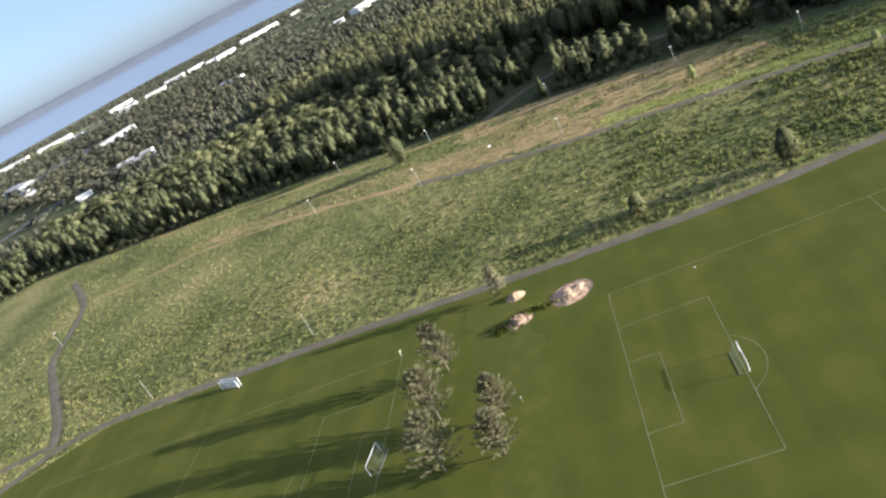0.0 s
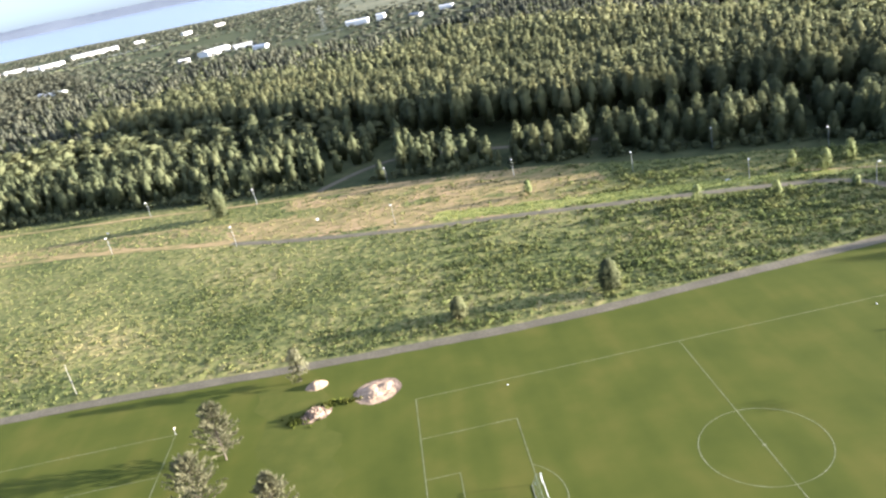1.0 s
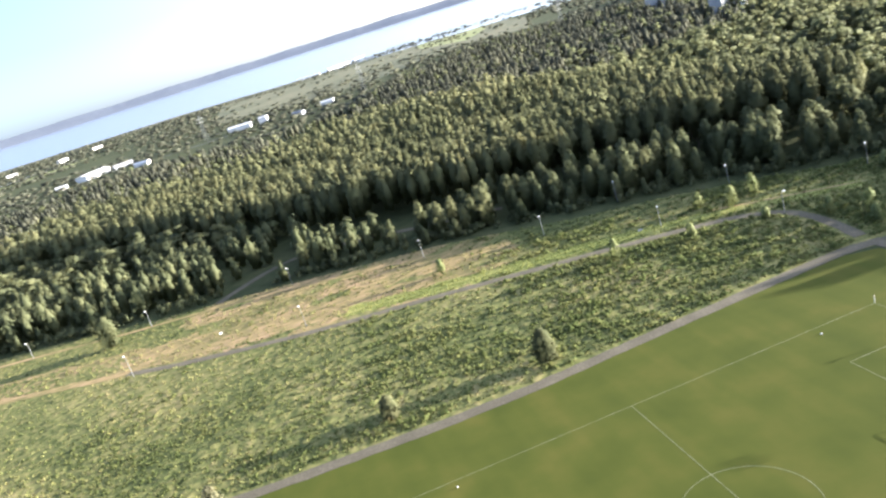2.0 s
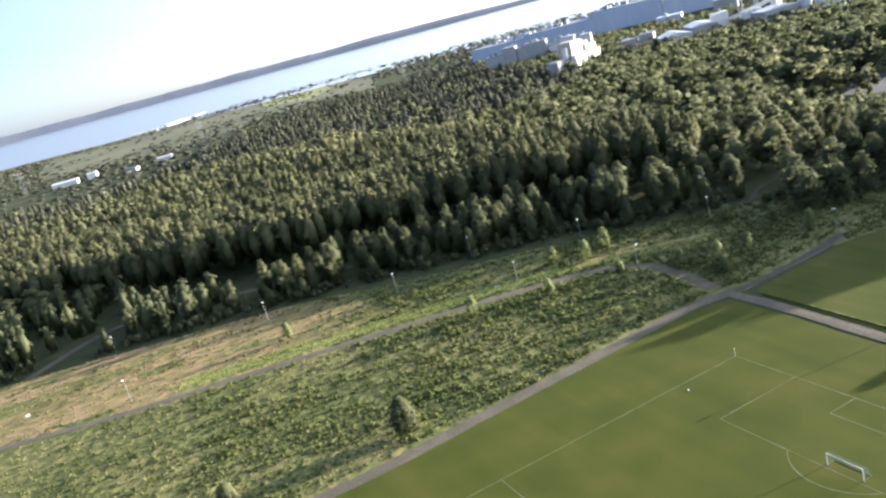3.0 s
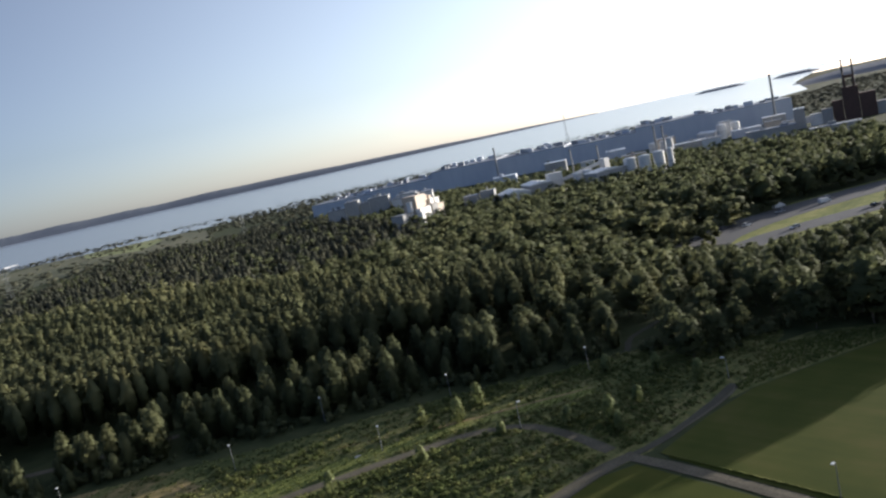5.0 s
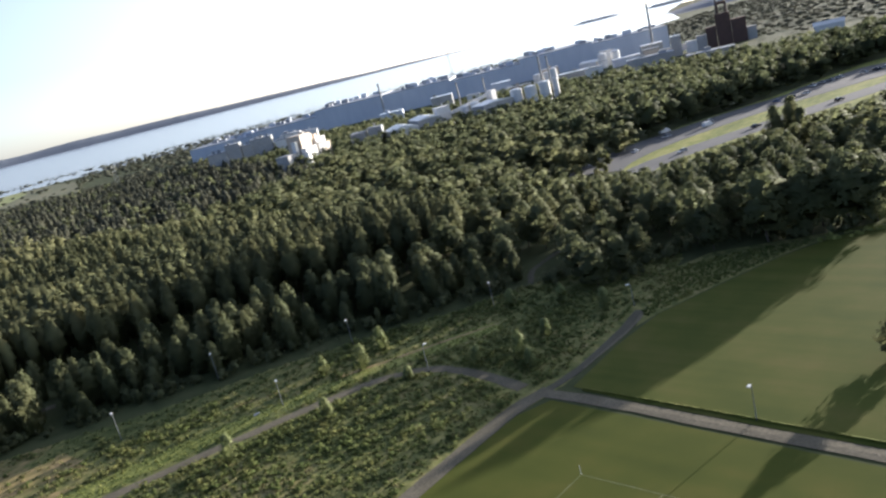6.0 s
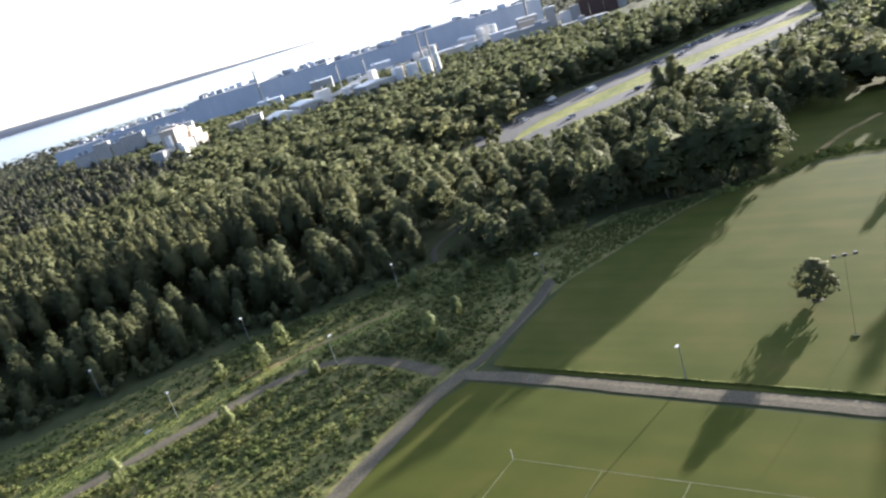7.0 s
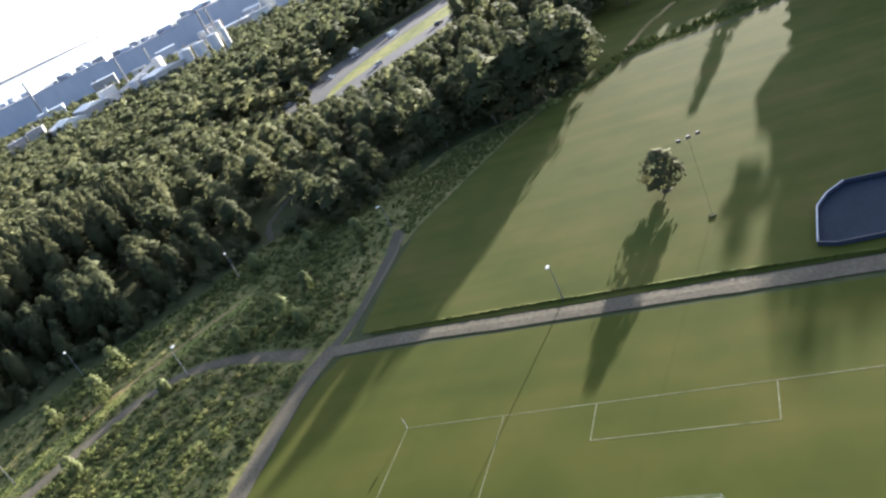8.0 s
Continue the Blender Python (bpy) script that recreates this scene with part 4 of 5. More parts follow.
wr = random.Random(31)
weeds_at = [(-21.5 + wr.gauss(0, 1.3), 1.0 + wr.gauss(0, 1.0)) for _ in range(46)] + [(-16.5 + wr.gauss(0, 0.9), 4.6 + wr.gauss(0, 0.6)) for _ in range(26)] + [(-12.5 + wr.gauss(0, 1.6), 4.4 + wr.gauss(0, 0.35)) for _ in range(22)]
tufts("mound_weeds", np.array([p[0] for p in weeds_at]), np.array([p[1] for p in weeds_at]), np.array([wr.uniform(0.3, 0.65) for _ in weeds_at]), 9, M_LAWN, "dark weeds growing round the soil mound", 32, 0.9, 0.0)
stake = thing("marker_stake", "thin pale wooden stake standing in the lawn", "stake")
part("post", Shape().tube((0, 0, -0.1), (0, 0, 1.5), 0.05, 0.04), M_BARK, stake)
part("tag", Shape().box(-0.09, -0.1, 1.1, 0.09, 0.1, 1.45), M_CONC, stake, "faded tag")
stake.matrix_basis = pose(-19, -24.5, 0)

for x, y, turn in ((-25, 120.5, 20), (-106, 159, 0)):
    b = thing("marker_board", "small white board on short posts in the dry grass", "sign")
    part("board", Shape().box(-0.5, -0.03, 0.4, 0.5, 0.03, 1.0), M_CONC, b)
    for u in (-0.4, 0.4):
        part("post", Shape().tube((u, 0.08, -0.1), (u, 0.08, 0.95), 0.04, sides=6), M_STEEL, b)
    b.matrix_basis = pose(x, y, 0, 0, 0, turn)


# ---- lamps and masts ----
def street_lamp(x, y, h, turn):
    l = thing("street_lamp", "grey steel path lamp with a small pale head", "street lamp", "path lamps")
    part("pole", Shape().tube((0, 0, -0.1), (0, 0, h - 0.1), 0.09, 0.055), M_STEEL, l)
    part("base", Shape().tube((0, 0, -0.05), (0, 0, 0.35), 0.16, 0.13), M_DARK, l)
    part("arm", Shape().tube((0, 0, h - 0.12), (0.45, 0, h), 0.045), M_STEEL, l)
    head = part("lamp_head", Shape().box(0.3, -0.2, h - 0.06, 1.05, 0.2, h + 0.1), M_LAMP, l, "pale grey lamp head")
    part("lamp_glass", Shape().box(0.38, -0.15, h - 0.1, 0.98, 0.15, h - 0.062), M_PANE, head, "dark lamp glass")
    l.matrix_basis = pose(x, y, 0, 0, 0, turn)


for x, y, h, turn in ((152, 60.4, 6.8, 220), (126, 84.2, 6.6, 220), (97.6, 73.6, 6, 250), (119.3, 51.2, 6, 0), (120.2, -16.6, 5.9, 180), (74, 101, 6.5, 240), (101.2, 106.3, 7, 240), (40.8, 122.5, 6.2, 250), (-1, 147, 6, 250), (-50, 157.3, 6, 250),
                      (-93.2, 171.6, 6, 250), (-96.3, 132.4, 6.3, 250), (-50.4, 111.7, 7, 250), (0, 100.2, 6.6, 250), (158, 25.4, 5, 120), (-202, 108, 6, 0)):
    street_lamp(x, y, h, turn)


def wooden_pole(x, y, h):
    p = thing("power_pole", "weathered pale wooden pole at the meadow edge", "pole", "poles beside the path")
    part("pole", Shape().tube((0, 0, -0.1), (0, 0, h), 0.09, 0.06), plain("weathered_wood", (0.26, 0.25, 0.21), 0.9), p)
    part("bracket", Shape().box(-0.1, -0.35, h * 0.42, 0.1, 0.35, h * 0.42 + 0.3), M_DARK, p)
    p.matrix_basis = pose(x, y, 0)


wooden_pole(-74, 32.4, 7.6)
wooden_pole(-124.7, 33.4, 7)


def floodlight_mast(x, y, h, turn):
    m = thing("floodlight_mast", "tall grey mast with three dark floodlights and a weedy foot", "mast")
    part("mast", Shape().tube((0, 0, -0.1), (0, 0, h), 0.025, 0.02), plain("green_grey_steel", (0.09, 0.1, 0.05)), m)
    part("foot", Shape().box(-0.4, -0.4, -0.05, 0.4, 0.4, 0.2), M_GROUND, m)
    part("cross_arm", Shape().box(-1.5, -0.03, h - 0.03, 1.5, 0.03, h + 0.03), M_DARK, m)
    for k in (-1.35, 0, 1.35):
        box = part("floodlight", Shape().box(k - 0.25, -0.2, h + 0.05, k + 0.25, 0.2, h + 0.42), M_DARK, m, "dark floodlight housing")
        part("floodlight_glass", Shape().box(k - 0.22, -0.23, h + 0.09, k + 0.22, -0.202, h + 0.38), M_PANE, box, "glass front")
    m.matrix_basis = pose(x, y, 0, 0, 0, turn)


floodlight_mast(134, -36, 12.0, 115)


# ---- single trees ----
def lone(name, kind, x, y, h, seed, mat, label, wide=1.0, r=0.1, count=700, size=0.4, dense=0.55, clump=12, limbs=5):
    t = tree(name, kind, h, count, size, seed, mat, label, "tree", wide, r, dense, clump, limbs)
    t.matrix_basis = pose(x, y, 0, 0, 0, seed * 37 % 360)


def pine(x, y, h, seed, spread):
    """A pine: a bare lower trunk and rising boughs in whorls, each with sprays of needles along it."""
    g = np.random.default_rng(seed)
    t = thing("pine_tree", "grey-green pine tree standing on the lawn", "tree", "pines between the pitches")
    part("trunk", trunk_shape(h, 0.17, seed, 3, 0.012), M_BARK, t)
    wood, tri = Shape(), []
    for k in range(84):
        f = 0.1 + 0.88 * (k / 83) ** 0.9
        a = k * 2.4 + g.normal(0, 0.25)
        reach = spread * h * (1.0 - f) ** 0.75 * min(1.0, 0.5 + 2.2 * f) * g.uniform(0.72, 1.12) + 0.25
        out = np.array([math.cos(a), math.sin(a), 0.42 + 0.5 * f])
        root = np.array([0, 0, f * h * 0.94])
        wood.tube(root, root + out * reach * 0.8, 0.045, 0.012, 4, False)
        for m in range(9):
            c = root + out * reach * (0.22 + 0.78 * m / 8) + g.normal(0, 0.09, 3)
            for q in range(5):
                way = out * 0.8 + g.normal(0, 0.55, 3) + np.array([0, 0, 0.25])
                way /= np.linalg.norm(way)
                side = np.cross(way, g.normal(0, 1, 3))
                side *= g.uniform(0.09, 0.17) / (np.linalg.norm(side) + 1e-6)
                size = g.uniform(0.4, 0.85)
                tri.append([c - side, c + side, c + way * size])
    part("branchwork", wood, M_BARK, t)
    tri = np.array(tri)
    crown = new("crown", raw_mesh("crown", tri.reshape(-1, 3), np.arange(tri.size // 3).reshape(-1, 3), M_PINE))
    crown.parent = t
    t.matrix_basis = pose(x, y, 0, 0, 0, seed * 37 % 360)


for i, (x, y, h, spread) in enumerate(((-34.2, -6, 12, 0.4), (-35.1, -21, 12, 0.5), (-33.3, -35.6, 12.8, 0.5), (-22.6, -26.4, 9.3, 0.42), (-22.6, -36, 9.3, 0.46))):
    pine(x, y, h, 100 + i, spread)
lone("birch_tree", "column", -22.6, 16, 7.6, 110, M_PINE, "thin pale birch beside the path", 1.25, 0.08, 1500, 0.19, 0.15, 20, 8)
lone("bush_tree", "round", 44.3, 25.9, 7.4, 111, M_BUSH, "bushy dark green tree beside the path", 1.3, 0.14, 2800, 0.25)
lone("bush", "round", 11.6, 28.4, 5.2, 112, M_BUSH, "dark green bush in the meadow", 1.35, 0.1, 2200, 0.22)
lone("maple_tree", "round", 145.2, -29.2, 6.6, 113, M_BUSH, "round dark green tree alone on the field", 1.85, 0.14, 2300, 0.21, 0.25, 36, 14)
lone("birch_tree", "column", 236, -41.5, 9.6, 119, M_BIRCH, "slim birch behind the hedge of the field", 1.1, 0.12, 1500, 0.3)
lone("birch_tree", "column", -62, 150, 10.5, 118, M_BIRCH, "green birch standing at the meadow edge", 1.3, 0.12, 1500, 0.4)
for i, (x, y, h) in enumerate(((124.6, 41.8, 4.2), (129, 34, 5.6), (140.3, 36, 3.6), (153.5, 56, 4.2), (154.8, 30.5, 4.8), (116.3, 68.8, 5.3), (125, 72, 5.4), (111.1, 76.6, 4.2), (79, 63.4, 5), (97.2, 57.6, 4), (115.4, 53.2, 2.8), (157, 43.5, 4.6),
                               (41.4, 101, 4.2), (127, 30, 3.5))):
    lone("young_birch", "column", x, y, h * 1.1, 120 + i, M_YOUNG, "slender young birch in the meadow", 1.15, 0.06, 900, 0.22)


# ---- bank, hedge, rink and buildings by the field ----
def bank(line, h, w, mat, name, label, seed):
    """A low ridge along a line with an uneven crest."""
    rnd = random.Random(seed)
    pts = smooth_line(line, 0.8)
    s = Shape()
    for i, p in enumerate(pts):
        d = (pts[min(i + 1, len(pts) - 1)] - pts[max(i - 1, 0)]).normalized()
        side = Vector((-d.y, d.x, 0))
        hh = h * rnd.uniform(0.75, 1.2)
        for k, z in ((-0.62, -0.03), (-0.2, hh * 0.82), (0.0, hh), (1.0, -0.03)):
            s.v.append(p + side * (w * k + rnd.uniform(-0.1, 0.1)) + Vector((0, 0, z)))
    for i in range(len(pts) - 1):
        for k in range(3):
            a = i * 4 + k
            s.f.append((a + 1, a, a + 4, a + 5))
    return tagged(part(name, s, mat), label, "bank", kind="structure")


BANK = [(121.5, 14.5), (121.2, 2), (120.4, -16), (119.7, -30), (119.1, -40), (117.9, -54), (115.4, -85), (113, -120)]
bank(BANK, 0.28, 0.62, M_LAWN2, "grass_bank", "low grassy bank where the field drops to the path", 5)
er = random.Random(9)
ex, ey = zip(*[(p.x - er.uniform(0, 0.5), p.y + er.uniform(-0.2, 0.2)) for p in smooth_line(BANK, 0.3)])
tufts("bank_grass", np.array(ex), np.array(ey), np.array([er.uniform(0.1, 0.22) for _ in ex]), 5, M_LAWN, "uncut dark grass along the top of the bank", 27, 1.0, 0.16)
HEDGE = [(202, 1), (208, -8), (215, -12.5), (221, -16), (224, -24), (226, -35), (227, -48), (229, -80)]
hx, hy, hs = [], [], []
hr = random.Random(6)
for p in smooth_line(HEDGE, 0.35):
    hx.append(p.x + hr.choice((-1.6, -1.2, 1.4)) + hr.uniform(-0.9, 0.9)), hy.append(p.y + hr.uniform(-1.3, 1.3)), hs.append(hr.uniform(0.35, 1.1) * (0.75 + 0.6 * noise.noise((p.x * 0.15, p.y * 0.15, 3))))
# the hedge takes the same sun-brightened colour
tufts("hedge", np.array(hx), np.array(hy), np.array(hs), 22, M_SUNNED_VERGE, "rough hedge of low shrubs behind the field, sun brightness in its colour", 21, 1.0)
tagged(part("rough_strip", sheet([(148, 19.4), (166, 24.4), (181, 28), (192, 24), (206, 1), (204, -1), (190, 6.5), (173, 12.5), (155, 18.3)], -0.012), M_MEADOW), "strip of rough grey-green grass between path and field", "grass", kind="structure")
wx, wy = scatter(150, 206, 0, 32, 0.95, 22)
k = inside([(152, 20.5), (166, 25), (181, 27.5), (192, 18), (202, 2), (190, 7), (174, 13), (160, 17.5)], wx, wy)
tufts("field_weeds", wx[k], wy[k], rng.uniform(0.3, 0.7, k.sum()), 9, M_TUFT, "strip of tall dark weeds between path and field", 23, 0.8)

# the trees' shade over the rink is put into these dark court and board colours
M_SHADE_COURT = material("shade_dark_court_asphalt", [(0.3, (0.018, 0.027, 0.043)), (0.7, (0.028, 0.04, 0.06))], 0.2, 2.0, 0.9, spec=0.1)
M_SHADE_BOARD = plain("shade_dark_rink_board", (0.04, 0.05, 0.075), 0.6)
M_RAIL = plain("off_white_rail", (0.5, 0.52, 0.56), 0.6)
rink = thing("hockey_rink", "blue asphalt rink with low boards and white end rails, darkened for shade", "rink")
RINK = [(121.4, -48.1), (129.6, -48.8), (132.4, -50.2), (134.6, -52.4), (133.6, -100), (129, -104), (124, -104), (120.5, -100), (120.5, -50)]
part("court", sheet(RINK, 0.03), M_SHADE_COURT, rink)
for side, (a, b) in enumerate(zip(RINK, RINK[1:] + RINK[:1])):
    a, b = Vector((*a, 0)), Vector((*b, 0))
    n = max(1, int((b - a).length / 2.4))
    d = (b - a) / n
    for i in range(n):
        m = Matrix.Translation(a + d * i) @ Matrix.Rotation(math.atan2(d.y, d.x), 4, "Z")
        panel = part("board", Shape().box(0.02, -0.06, 0, d.length - 0.02, 0.06, 0.5, m), M_SHADE_BOARD, rink)
        # shaded rails get the dark board colour; only the first three sides stay white
        part("rail", Shape().box(0.0, -0.09, 0.504, d.length, 0.09, 0.6, m), M_RAIL if side < 3 else M_SHADE_BOARD, panel, "white top rail" if side < 3 else "top rail darkened for shade")


def house(name, label, x, y, w, d, h, turn, wall, roof, extra=0, windows=0, gable=0.0, category="building"):
    """A hall with walls, a roof slab with eaves or a gable, window bands and roof boxes."""
    b = thing(name, label, category)
    part("wall", Shape().box(-w / 2, -d / 2, -0.1, w / 2, d / 2, h), wall, b)
    if gable:
        s = Shape()
        for sx in (-1, 1):
            s.v += [Vector((sx * (w / 2 + 0.5), -d / 2 - 0.5, h)), Vector((sx * (w / 2 + 0.5), 0, h + gable)), Vector((sx * (w / 2 + 0.5), d / 2 + 0.5, h))]
        s.f += [(0, 1, 4, 3), (1, 2, 5, 4), (0, 2, 1), (3, 4, 5), (0, 3, 5, 2)]
        part("roof", s, roof, b)
    else:
        part("roof", Shape().box(-w / 2 - 0.3, -d / 2 - 0.3, h, w / 2 + 0.3, d / 2 + 0.3, h + 0.5), roof, b)
    r = random.Random(int(x + y))
    for i in range(extra):
        ex, ey, s = r.uniform(-0.42, 0.42) * w, r.uniform(-0.35, 0.35) * d, r.uniform(0.03, 0.09) * min(w, 60)
        part("roof_unit", Shape().box(ex - s, ey - s * 0.6, h + 0.5, ex + s, ey + s * 0.6, h + 0.5 + r.uniform(1, 3) * (1.0 if w < 80 else 1.9)), M_GREY if i % 3 else wall, b)
    for i in range(windows):
        u = -w / 2 + w * (i + 0.5) / windows
        for sy in (-1, 1):
            win = part("window", Shape().box(u - w / windows * 0.3, sy * d / 2 - 0.08, h * 0.45, u + w / windows * 0.3, sy * d / 2 + 0.08, h * 0.7), M_PANE, b)
            part("window_sill", Shape().box(u - w / windows * 0.33, sy * (d / 2 + 0.1) - 0.1, h * 0.42, u + w / windows * 0.33, sy * (d / 2 + 0.1) + 0.1, h * 0.448), M_STEEL, win)
    b.matrix_basis = pose(x, y, 0, 0, 0, turn)
    return b


clubhouse = house("clubhouse", "low pale building with a dark chimney behind the hedge", 264, -34, 12.5, 9, 3.6, 62, M_CONC, M_GREY, 0, windows=3)
part("chimney", Shape().box(2, -1, 4.0, 3.2, 0.3, 5.8), M_DARK, clubhouse, "black metal chimney")
part("porch", Shape().box(0.5, -7, -0.1, 5.5, -4.6, 2.9), M_WHITE, clubhouse)

# the white factory over the trees
f = thing("white_factory", "sunlit white and sand-coloured factory blocks over the trees", "factory")
for nm, x0, y0, x1, y1, h, mat in (("main_block", -7, -8, 7, 8, 35, M_TAN), ("stair_tower", -11.5, -5, -8.6, 0, 30, M_CLAD), ("low_hall", -26, -6, -12, 8, 20, M_CONC), ("white_hall", -10, -14, 5, -8.4, 22, M_CLAD), ("tan_hall", 7.4, -5, 13, 8, 33, M_TAN),
                               ("annex", 13.4, -8, 18, 4, 28, M_CLAD), ("silo_house", 18.4, -3, 22, 6, 31, M_TAN), ("lift_tower", 14, 6, 17, 10, 36, M_CONC), ("store", 22.4, -6, 29, 5, 27, M_CLAD), ("loading_bay", 8, -14, 16, -8.4, 23, M_CONC),
                               ("ramp_house", 17, -13, 26, -8.4, 21, M_TAN), ("gate_house", -20, -24, -17, -20, 19.5, M_WHITE)):
    part(nm, Shape().box(x0, y0, -0.1, x1, y1, h).box(x0 - 0.3, y0 - 0.3, h, x1 + 0.3, y1 + 0.3, h + 0.6), mat, f)
f.matrix_basis = pose(377, 440, 0, 0, 0, 20)
f.scale = (1.0, 0.8, 0.78)
for x, y, w, h in ((418, 636, 18, 20), (432, 628, 14, 25), (444, 622, 10, 21), (456, 614, 22, 24), (470, 600, 12, 18), (482, 600, 20, 21), (498, 590, 16, 19)):
    house("mill_office", "grey works block beside the paper mill", x, y, w, 16, h, -40, M_CONC if w % 4 else M_CLAD, M_GREY, 5, category="factory")

# the long mill, its blue-grey walls paled in colour for distance haze
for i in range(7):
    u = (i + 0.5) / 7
    house("mill_hall", "long blue-grey clad paper mill hall with roof vents, paled for haze", 940 - 390 * u + 36, 425 + 515 * u + 27, 92.5, 90 + 0.12 * i, (26 + 3 * math.sin(i * 2.1)) * (1, 1, 1, 1, 0.95, 0.85, 0.62)[i], 127, M_HAZE_BLUE, M_GREY, 16, category="factory")
house("warehouse", "low white hall with a bright metal roof", 457, 411, 30, 22, 11, 60, M_CLAD, M_WHITE, gable=3)
house("warehouse", "pale grey storage hall with a light roof", 486, 412, 34, 20, 13, 60, M_CONC, M_WHITE, gable=2)
house("warehouse", "white works building with a tall end block", 498, 402, 10, 12, 18, 60, M_CLAD, M_CLAD, 1)
house("warehouse", "low white hall with a bright metal roof", 820, 462, 32, 12, 9, 70, M_CLAD, M_WHITE, gable=2)
house("warehouse", "pale low hall among the trees", 436, 440, 13, 12, 15, 40, M_CONC, M_GREY, 1)
house("warehouse", "pale low hall among the trees", 447, 431, 10, 12, 16.5, 40, M_CONC, M_GREY, 1)


def tank(x, y, r, h):
    t = thing("storage_tank", "white steel storage tank with a shallow domed roof", "tank", "tanks by the mill")
    part("shell", Shape().tube((0, 0, -0.1), (0, 0, h), r, sides=24), M_CLAD, t)
    part("roof", Shape().tube((0, 0, h), (0, 0, h + r * 0.15), r * 1.02, r * 0.15, 24), M_WHITE, t)
    part("rim", Shape().tube((0, 0, h * 0.5), (0, 0, h * 0.5 + 0.4), r * 1.03, sides=24), M_STEEL, t)
    t.matrix_basis = pose(x, y, 0)


for x, y, r, h in ((524, 341, 5, 19), (530, 331, 5, 19), (537, 322, 4.5, 20), (503, 380, 4, 15), (508, 373, 4, 16), (541, 314, 2.5, 21)):
    tank(x, y, r, h)
house("tank_hall", "pale hall with a light roof beside the tanks", 507, 353, 18, 30, 14, 75, M_CONC, M_WHITE, gable=2)
gallery = thing("conveyor_gallery", "white inclined conveyor gallery on steel legs", "conveyor")
ga, gb = Vector((500, 396, 11)), Vector((526, 369, 20))
turn = math.atan2(gb.y - ga.y, gb.x - ga.x)
part("tube", Shape().box(0, -1.4, -1.4, (gb - ga).length, 1.4, 1.4, Matrix.Translation(ga) @ Matrix.Rotation(turn, 4, "Z") @ Matrix.Rotation(-math.asin((gb.z - ga.z) / (gb - ga).length), 4, "Y")), M_CLAD, gallery)
for k in (0.05, 0.35, 0.65, 0.95):
    q = ga.lerp(gb, k)
    part("leg", Shape().tube((q.x, q.y, -0.1), (q.x, q.y, q.z - 1.3), 0.6), M_STEEL, gallery)
part("head_house", Shape().box(gb.x - 3, gb.y - 3, -0.1, gb.x + 3, gb.y + 3, 22), M_CLAD, gallery)


def stack(name, label, x, y, h, r, mat, bands=0):
    s = thing(name, label, "chimney")
    part("shaft", Shape().tube((0, 0, -0.1), (0, 0, h), r, r * 0.72, 14), mat, s)
    part("crown", Shape().tube((0, 0, h), (0, 0, h + 1.2), r * 0.8, sides=14), M_DARK, s)
    s.matrix_basis = pose(x, y, 0)


stack("chimney", "tall slim dark factory chimney", 905, 428, 58, 1.7, M_CONC)
stack("chimney", "slim grey factory stack", 602, 372, 36, 1.2, M_CONC)
stack("chimney", "slim grey factory stack", 606, 366, 35, 1.1, M_CONC)
stack("chimney", "slim grey factory stack", 542, 420, 32, 0.9, M_CONC)
stack("chimney", "slim grey factory stack", 560, 404, 30, 0.9, M_CONC)
stack("chimney", "short grey stack on the mill", 700, 700, 42, 1.5, M_CONC)
plant = thing("power_plant", "dark red-brown power plant with stepped blocks", "power plant")
for nm, x0, y0, x1, y1, h, mat in (("boiler_house", -7, -6, 7, 6, 31, M_RUST), ("turbine_hall", 7.4, -7, 21, 7, 23, M_RUST), ("low_hall", -17, -6, -7.4, 6, 20, M_RUST), ("coal_store", 21.4, -5, 30, 6, 12, M_CONC), ("boiler_annex", -27, -5, -17.4, 6, 14, M_CONC), ("bunker", -38, -5, -27.4, 5, 11, M_CLAD)):
    part(nm, Shape().box(x0, y0, -0.1, x1, y1, h).box(x0 - 0.3, y0 - 0.3, h, x1 + 0.3, y1 + 0.3, h + 0.5), mat, plant)
part("head_frame", Shape().box(-5, -4, 31.5, -3, 4, 43).box(3, -4, 31.5, 5, 4, 43).box(-3, -4, 40, 3, 4, 43), M_RUST, plant, "open red-brown frame over the boiler house")
plant.matrix_basis = pose(812, 296, 0, 0, 0, -65)
stack("chimney", "dark twin stack of the power plant", 810, 300, 57, 1.3, M_DARK)
stack("chimney", "dark twin stack of the power plant", 814, 292, 57, 1.3, M_DARK)
house("apartment_tower", "distant dark apartment tower by the lake", 1990, 742, 18, 16, 40, -60, M_CONC, M_GREY, 1, windows=6)
house("works_building", "low works building beside the power plant", 720, 330, 44, 18, 10, -60, M_CONC, M_GREY, 3)
house("works_building", "low pale works building beside the power plant", 690, 255, 40, 16, 7, -60, M_CONC, M_GREY, 1)
house("works_building", "long low shed with a pale roof", 760, 180, 24, 10, 5, -70, M_CLAD, M_CLAD, gable=3)
house("works_building", "long low shed with a pale roof", 840, 120, 22, 10, 5, -70, M_CLAD, M_CLAD, gable=3)

